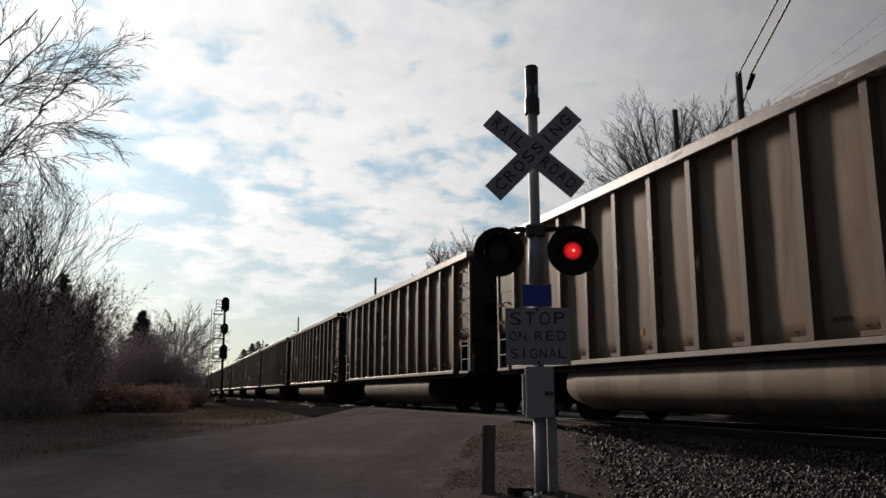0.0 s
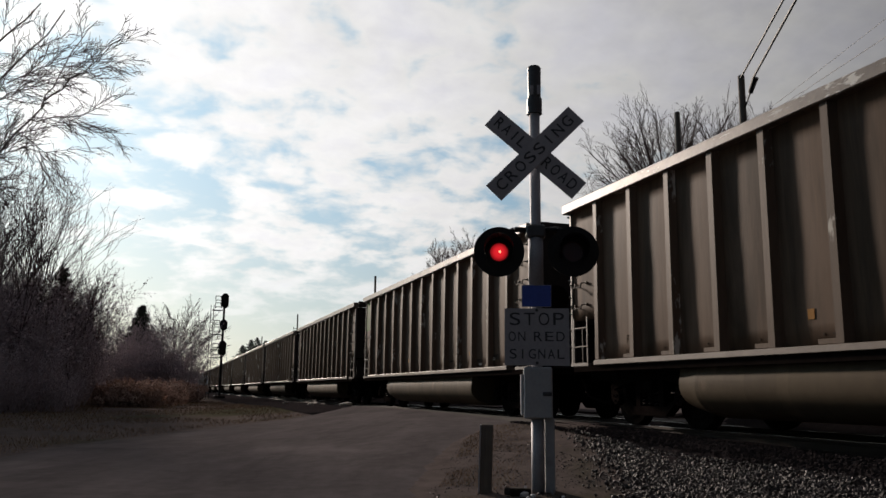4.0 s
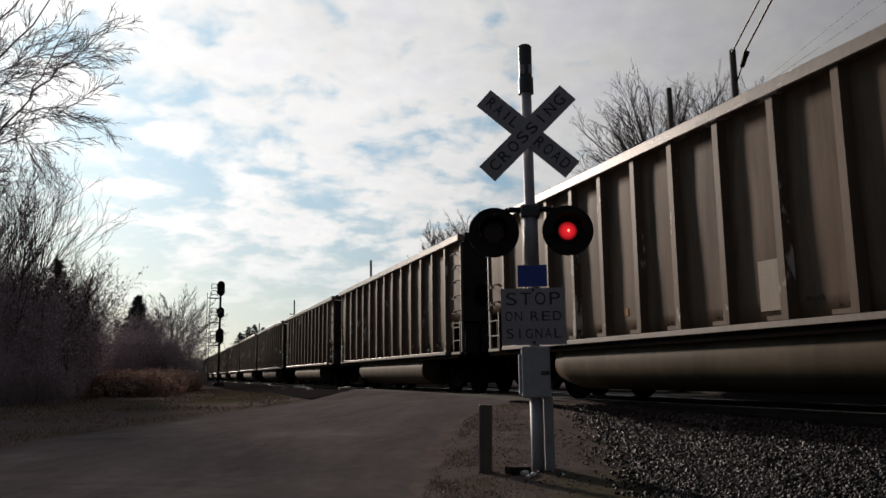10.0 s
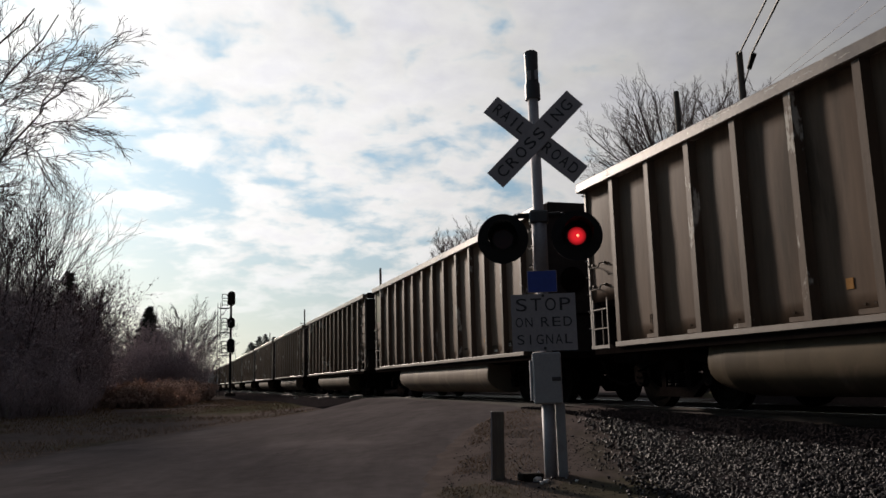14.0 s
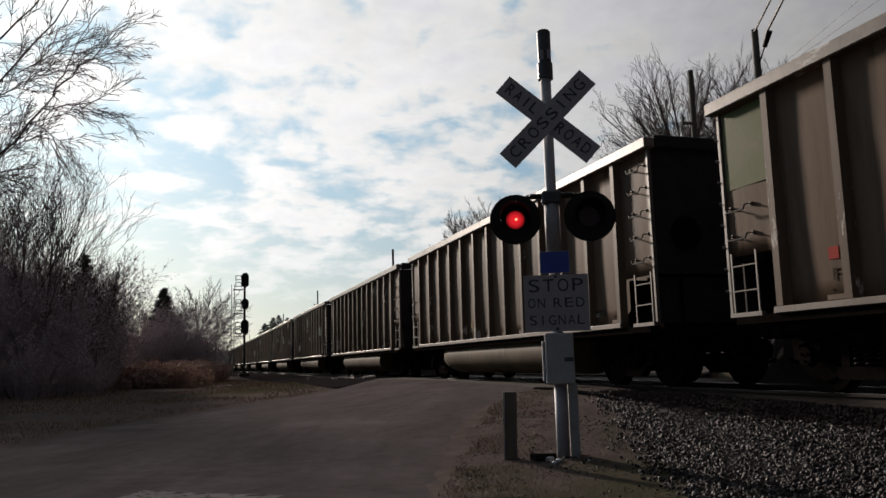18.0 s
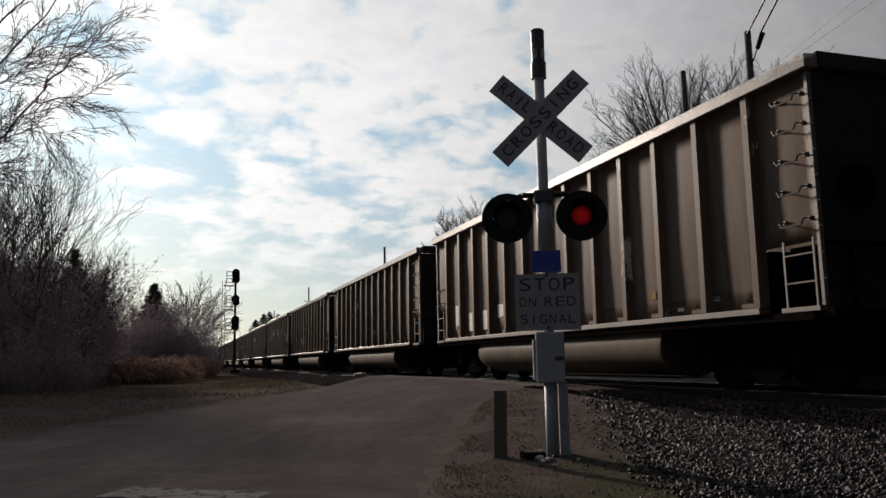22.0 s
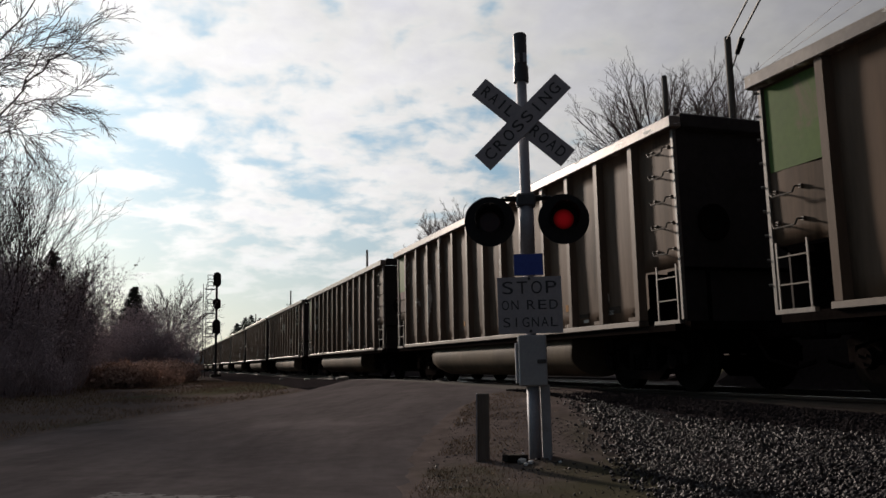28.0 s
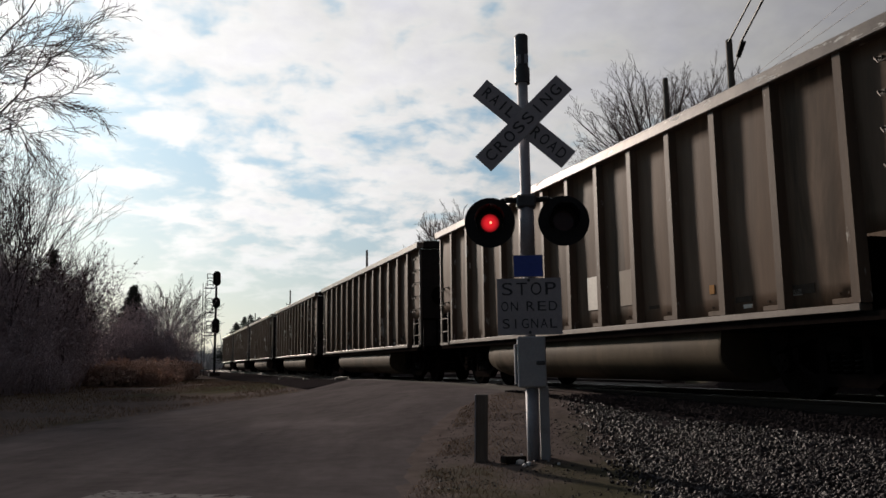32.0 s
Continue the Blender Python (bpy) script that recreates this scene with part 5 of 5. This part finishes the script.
def reaching_tree():
    """A tree beside the road; its limbs reach in over the verge and droop into fine twigs."""
    tree = thing("bare_tree", "tall bare roadside tree with long drooping twigs", "tree", stand(-5.35, 15.5))
    base = ground_z(-5.35, 15.5)
    trunk = Wood(20)
    up = trunk.path(Vector((0, 0, -0.3)), Vector((0.05, 0, 1)), 8.6, 10, 0.03, 0.03)
    trunk.tube(up, 0.13, 0.05, 10)
    piece("trunk", trunk.mesh("trunk", M_BARK), tree)
    crown = Wood(24, 0.0066)
    plan = [None, None, (6, 0.52, 0.50, -0.005, 0.035, 4, 0.08), (4, 0.55, 0.5, -0.02, 0.05, 3, 0.1), (0, 0, 0, -0.02, 0.06, 3, 0)]
    # limbs by their ends and middle (x, z), their radius and how many side branches they bear
    limbs = [((-4.9, 2.6), (-3.1, 4.45), (-2.36, 5.66), 0.038, 9), ((-2.36, 5.66), (-1.80, 6.33), (-1.12, 7.10), 0.018, 10),
             ((-2.40, 5.60), (-2.10, 6.45), (-1.62, 7.45), 0.016, 9), ((-2.58, 5.30), (-2.0, 5.45), (-1.25, 5.58), 0.013, 10),
             ((-2.72, 5.05), (-2.35, 4.85), (-1.92, 4.35), 0.010, 8), ((-4.8, 4.2), (-3.3, 5.6), (-2.15, 7.5), 0.030, 12),
             ((-4.8, 5.2), (-3.5, 6.3), (-2.55, 7.55), 0.030, 12), ((-3.0, 5.95), (-2.5, 6.35), (-1.75, 6.45), 0.012, 12),
             ((-4.8, 3.4), (-3.5, 4.1), (-2.6, 4.2), 0.024, 10), ((-3.3, 5.5), (-2.8, 5.9), (-2.3, 6.1), 0.012, 12),
             ((-3.4, 4.2), (-2.9, 4.7), (-2.2, 4.9), 0.012, 12)]
    for a, b, c, r, kids in limbs:
        dy = crown.rng.uniform(-0.02, 0.02)
        p = [Vector((q[0] + 5.2, dy * i, q[1] - base)) for i, q in enumerate((a, b, c))]
        pts = []
        for k in range(9):
            t = k / 8
            q = p[0].lerp(p[1], t * 2) if t < 0.5 else p[1].lerp(p[2], t * 2 - 1)
            s = p[0] * (1 - t) ** 2 + p[1] * 2 * t * (1 - t) + p[2] * t * t
            pts.append(q.lerp(s, 0.6) + Vector((crown.rng.gauss(0, 0.015), crown.rng.gauss(0, 0.05), crown.rng.gauss(0, 0.015))))
        crown.tube(pts, r, max(0.006, r * 0.38), 6)
        for k in range(int(kids * 0.8)):
            f = 0.12 + 0.88 * (k + crown.rng.random()) / kids
            i = min(int(f * 8), 7)
            d = (pts[i + 1] - pts[i]).normalized()
            side = d.orthogonal()
            side.rotate(Matrix.Rotation(crown.rng.uniform(0, 6.28), 3, d))
            out = d * 0.8 + side.normalized() * 0.6
            crown.branch(pts[i].lerp(pts[i + 1], f * 8 - i), out, crown.rng.uniform(0.5, 1.3) * (1.1 - 0.4 * f), 0.0075, 2, plan)
    piece("crown", crown.mesh("crown", M_TWIG), tree)


def make_plants():
    rng = random.Random(11)
    # the big tree that reaches in over the road
    reaching_tree()
    bare_tree("bare_tree", "bare roadside tree with thin upright limbs", stand(-8.3, 20.0, 130), 33, 11.0, 0.09, REACHING, (0.0, -0.02))
    # trees beyond the track
    fan_tree("wide bare domed tree beyond the track", stand(18.9, 27.0, 10), 41, 7.9, 4.6, 0.13, 0.0062, 56)
    fan_tree("wide bare domed tree beyond the track", stand(22.0, 26.6, 200), 47, 8.0, 4.8, 0.13, 0.0062, 56)
    fan_tree("small bare domed tree beyond the track", stand(17.8, 52.0, 80), 53, 7.0, 2.7, 0.11, 0.0085, 22)
    fan_tree("bare domed tree beyond the track", stand(20.7, 53.5, 10), 57, 7.2, 3.6, 0.13, 0.0085, 26)
    # the thicket along the road: four saplings and three shrubs, repeated
    kinds = []
    for s, h in ((61, 10.5), (63, 9.2), (65, 11.5), (67, 6.0)):
        kinds.append(bare_tree("sapling", "thin bare sapling in the roadside thicket", stand(-40, 20 + s), s, h, 0.050, SAPLING, (0.05, 0), M_STEM, "saplings of the thicket"))
    spots = []
    for k in range(40):
        tall = k < 15
        y = rng.uniform(30, 42) if tall else rng.uniform(32, 46)
        away = radians(8.2 + 6.4 * (k * 0.618 % 1.0) if tall else 5.6 + 6.0 * rng.random() ** 1.5)
        spots.append((-y * math.tan(away), y))
    for k, (x, y) in enumerate(spots):
        src = kinds[k % 4] if k < 4 else kinds[k % 3] if k < 15 else kinds[3]
        m = stand(x, y, rng.uniform(0, 360)) @ Matrix.Diagonal((1, 1, 1, 1))
        if k < 4:
            src.matrix_basis = m
        else:
            copy_thing(src, m)
    shrubs = []
    for s, h, w in ((71, 3.6, 1.5), (73, 3.0, 1.8), (75, 4.6, 1.6)):
        bush = thing("shrub", "dense dark leafless shrub with some dry leaves", "shrub", stand(-40, 40 + s), "shrubs of the thicket")
        stems, leaves = shrub_meshes(s, h, w, 19, 900)
        piece("branchwork", stems, bush)
        piece("foliage", leaves, bush)
        shrubs.append(bush)
    k = 0
    for row in range(5):
        for i in range(21):
            f = (i + rng.random()) / 21
            if row < 4:
                y = 29.5 + 14 * f
                x = -0.062 * y - 1.5 - row * 1.6 - rng.uniform(0, 1.3) - 1.2 * max(0, 0.25 - f) * 4
            else:
                y, x = 54 + 5 * rng.random(), -5.2 + 6.2 * f
            m = stand(x, y, rng.uniform(0, 360))
            if k < 3:
                shrubs[k].matrix_basis = m
            else:
                copy_thing(shrubs[k % 3], m)
            k += 1
    # low growth along the foot of the thicket
    for i in range(24):
        y = rng.uniform(27.6, 30.0)
        copy_thing(shrubs[i % 3], stand(-3.0 - 0.31 * i + rng.uniform(-0.2, 0.2), y, rng.uniform(0, 360)) @ Matrix.Scale(rng.uniform(0.34, 0.5), 4))
    # brush on the bank beyond the track
    for i in range(34):
        copy_thing(shrubs[1], stand(13.0 + rng.uniform(-0.4, 1.0), 48 + 2.0 * i, rng.uniform(0, 360)))
    for i in range(16):
        copy_thing(shrubs[i % 3], stand(40 + 1.3 * i, 82 - 1.6 * i, rng.uniform(0, 360)))
    # low reddish brush where the verge meets the line
    low = thing("brush_clump", "low reddish brown brush on the verge", "brush", stand(-0.2, 44, 0), "low brush on the verge")
    stems, leaves = shrub_meshes(77, 1.0, 2.0, 30, 3000, M_REDBRUSH, M_REDBRUSH)
    piece("branchwork", stems, low)
    piece("foliage", leaves, low)
    for i in range(16):
        copy_thing(low, stand(-2.3 + 0.20 * i + rng.uniform(-0.4, 0.4), 39 + rng.uniform(0, 5) + 0.3 * i, rng.uniform(0, 360)))
    for i in range(7):
        copy_thing(low, stand(-2.4 + 0.35 * i + rng.uniform(-0.2, 0.2), 34.5 + rng.uniform(0, 3), rng.uniform(0, 360)) @ Matrix.Scale(rng.uniform(0.6, 0.95), 4))
    conifer("dark evergreen in the thicket", stand(-2.15, 62.0), 81, 6.75, 2.5, 2.2)
    conifer("dark evergreen among bare saplings", stand(-4.9, 40.0), 83, 6.2, 1.6)
    for dx, dy, h in ((0, 0, 8.6), (1.5, 4, 9.3), (-1.3, 2, 7.6), (3.0, 3, 8.7), (4.2, 5, 7.6)):
        conifer("distant dark evergreen by the line", stand(14.2 + dx, 152 + dy), 91 + int(h * 10 + dx), h, 4.6, 1.3)
    fan_tree("rounded bare tree behind the thicket", stand(0.4, 72, 30), 95, 3.4, 4.5, 0.12, 0.011, 28)
    bare_tree("bare_tree", "bare tree behind the thicket", stand(-2.4, 84, 30), 96, 8.0, 0.14)
    # far woods on the horizon; their pale grey has the haze painted in
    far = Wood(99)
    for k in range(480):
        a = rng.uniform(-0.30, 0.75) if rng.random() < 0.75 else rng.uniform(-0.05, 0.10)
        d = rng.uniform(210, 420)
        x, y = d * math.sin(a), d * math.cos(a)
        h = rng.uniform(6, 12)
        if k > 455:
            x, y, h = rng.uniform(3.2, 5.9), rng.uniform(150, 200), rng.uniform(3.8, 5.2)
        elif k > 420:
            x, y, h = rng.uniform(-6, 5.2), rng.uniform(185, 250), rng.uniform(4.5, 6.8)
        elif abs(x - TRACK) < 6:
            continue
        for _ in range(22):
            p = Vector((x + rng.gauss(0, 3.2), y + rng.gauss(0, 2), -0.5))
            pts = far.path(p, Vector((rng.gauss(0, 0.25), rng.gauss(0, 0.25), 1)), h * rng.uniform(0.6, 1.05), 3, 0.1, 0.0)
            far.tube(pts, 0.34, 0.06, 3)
    tagged(new("far_woods", far.mesh("far_woods", M_FAR)), "bare woods on the horizon, haze put into their pale grey", "woods", kind="stuff")


make_plants()


def make_stones():
    """Loose ballast stones on the near slope of the bed and along its toe."""
    rng = np.random.default_rng(4)
    phi = (1 + 5 ** 0.5) / 2
    ico = np.array([(-1, phi, 0), (1, phi, 0), (-1, -phi, 0), (1, -phi, 0), (0, -1, phi), (0, 1, phi), (0, -1, -phi), (0, 1, -phi),
                    (phi, 0, -1), (phi, 0, 1), (-phi, 0, -1), (-phi, 0, 1)], float) / 1.9
    tri = np.array([(0, 11, 5), (0, 5, 1), (0, 1, 7), (0, 7, 10), (0, 10, 11), (1, 5, 9), (5, 11, 4), (11, 10, 2), (10, 7, 6), (7, 1, 8),
                    (3, 9, 4), (3, 4, 2), (3, 2, 6), (3, 6, 8), (3, 8, 9), (4, 9, 5), (2, 4, 11), (6, 2, 10), (8, 6, 7), (9, 8, 1)])
    vs, fs = [], []
    count = 52000
    for k in range(count):
        y = 1.5 + 12.3 * rng.random() ** 1.25
        u = rng.random()
        dx = -2.25 - 2.7 * u
        if TRACK + dx < stone_edge(y) + 0.25 * noise.noise((dx * 1.7, y * 1.3, 7.0)) - 0.55 * rng.random() ** 4 or dx > -1.75:
            continue
        z = max(bed_z(dx, y), ground_z(TRACK + dx, y))
        s = rng.uniform(0.009, 0.019) if rng.random() < 0.88 else rng.uniform(0.019, 0.029)
        v = ico * rng.uniform(0.62, 1.25, (12, 1)) * rng.uniform(0.65, 1.15, (1, 3)) * s
        c, d = np.cos(a := rng.uniform(0, 6.28)), np.sin(a)
        e, g = np.cos(b := rng.uniform(0, 6.28)), np.sin(b)
        v = v @ np.array([(c, -d, 0), (d, c, 0), (0, 0, 1)]) @ np.array([(1, 0, 0), (0, e, -g), (0, g, e)])
        fs.append(tri + 12 * len(vs))
        vs.append(v + np.array((TRACK + dx, y, z + s * 0.45)))
    for k in range(8000):
        y = 3.6 + 9.0 * rng.random() ** 1.3
        x = 0.9 + 4.0 * rng.random()
        if in_road(x + 0.05, y) and rng.random() < 0.93:
            continue
        if noise.noise((x * 1.6, y * 1.6, 2.0)) < -0.12:
            continue
        s = rng.uniform(0.004, 0.010) if rng.random() < 0.93 else rng.uniform(0.010, 0.018)
        v = ico * rng.uniform(0.62, 1.25, (12, 1)) * rng.uniform(0.65, 1.15, (1, 3)) * s
        fs.append(tri + 12 * len(vs))
        vs.append(v + np.array((x, y, (road_top(x, y) if in_road(x, y) else ground_z(x, y)) + s * 0.3)))
    grimy, grimy_faces = [], []
    for k in range(12000):
        y = 1.0 + 12.6 * rng.random() ** 1.2
        dx = -0.95 - 1.5 * rng.random()
        s = rng.uniform(0.010, 0.024)
        v = ico * rng.uniform(0.62, 1.25, (12, 1)) * rng.uniform(0.65, 1.15, (1, 3)) * s
        grimy_faces.append(tri + 12 * len(grimy))
        grimy.append(v + np.array((TRACK + dx, y, bed_z(dx, y) + s * 0.4)))
    data = mesh_of("grimy_ballast", np.concatenate(grimy).tolist(), np.concatenate(grimy_faces).tolist(), M_BALLAST)
    tagged(new("grimy_ballast", data), "oily dark crushed stones beside the rail", "gravel", kind="stuff")
    data = mesh_of("ballast_stones", np.concatenate(vs).tolist(), np.concatenate(fs).tolist(), M_STONE)
    tagged(new("ballast_stones", data), "loose grey crushed ballast stones", "gravel", kind="stuff")


def make_grass():
    """Dead grass blades by the mast, along the road edge and on the verge."""
    rng = random.Random(8)
    verts, faces = [], []

    def blade(x, y, h):
        z = ground_z(x, y) - 0.01
        a = rng.uniform(0, 6.28)
        w = 0.003 + 0.0002 * math.hypot(x, y)
        dx, dy = math.cos(a), math.sin(a)
        tip = Vector((x + rng.gauss(0, h * 0.5), y + rng.gauss(0, h * 0.5), z + h))
        b = len(verts)
        verts.extend([(x - dx * w, y - dy * w, z), (x + dx * w, y + dy * w, z), tuple(tip)])
        faces.append((b, b + 1, b + 2))

    n = 0
    while n < 9000:
        y = rng.uniform(3.2, 13.0)
        x = 1.55 + 0.46 * (y - 5.5) + abs(rng.gauss(0, 0.55))
        if in_road(x + 0.1, y) or x > stone_edge(y) + 0.2 or noise.noise((x * 1.1, y * 1.1, 1.0)) < -0.2:
            continue
        blade(x, y, rng.uniform(0.012, 0.045))
        n += 1
    n = 0
    while n < 60000:
        y = rng.uniform(8, 48)
        x = rng.uniform(-14, 5.5)
        if in_road(x, y) or (x > -1 and y < 15) or x > 3.6 or noise.noise((x * 0.4, y * 0.4, 6.0)) < -0.25:
            continue
        blade(x, y, rng.uniform(0.03, 0.11))
        n += 1
    tagged(new("dead_grass", mesh_of("dead_grass", verts, faces, M_GRASS)), "short dead brown grass on the verge", "grass", kind="stuff")


make_stones()
make_grass()
make_train()
make_ties()


FLASH_AT, FLASH_STEP = 27.99, 0.5412      # a change over from one lamp to the other, and the time between changes


def motions():
    """The train rolls by; in the crossing lamps added shutter discs move to and fro to make them flash, with a faint
    glow at each change.
    """
    lead = BODY_END
    for k, car in enumerate(TRAIN):
        walk(car, [(t, pose(TRACK, y + (k - CARS_AHEAD) * CAR_PITCH + lead, 0)) for t, y in CORNER])
    for shutter, dim, lit_on_even in SHUTTERS:
        shut_at = shutter.matrix_basis.copy()
        open_at, away = shut_at @ pose(0, 0.029, 0), shut_at @ pose(0, 0.0335, 0)      # drawn back behind the glowing disc
        states = []
        for i in range(321):
            t = i / 10
            k = math.floor((t - FLASH_AT) / FLASH_STEP)
            lit = (k % 2 == 0) == lit_on_even
            since = t - FLASH_AT - k * FLASH_STEP
            warm = lit and (since < 0.05 or since > FLASH_STEP - 0.045)      # warming up or cooling down
            states.append((t, open_at if lit else shut_at, shut_at if warm else away))
        keep = [i for i in range(321) if i in (0, 320) or any(states[i][n] is not states[j][n] for j in (i - 1, i + 1) for n in (1, 2))]
        walk(shutter, [states[i][:2] for i in keep])
        walk(dim, [(states[i][0], states[i][2]) for i in keep])


motions()
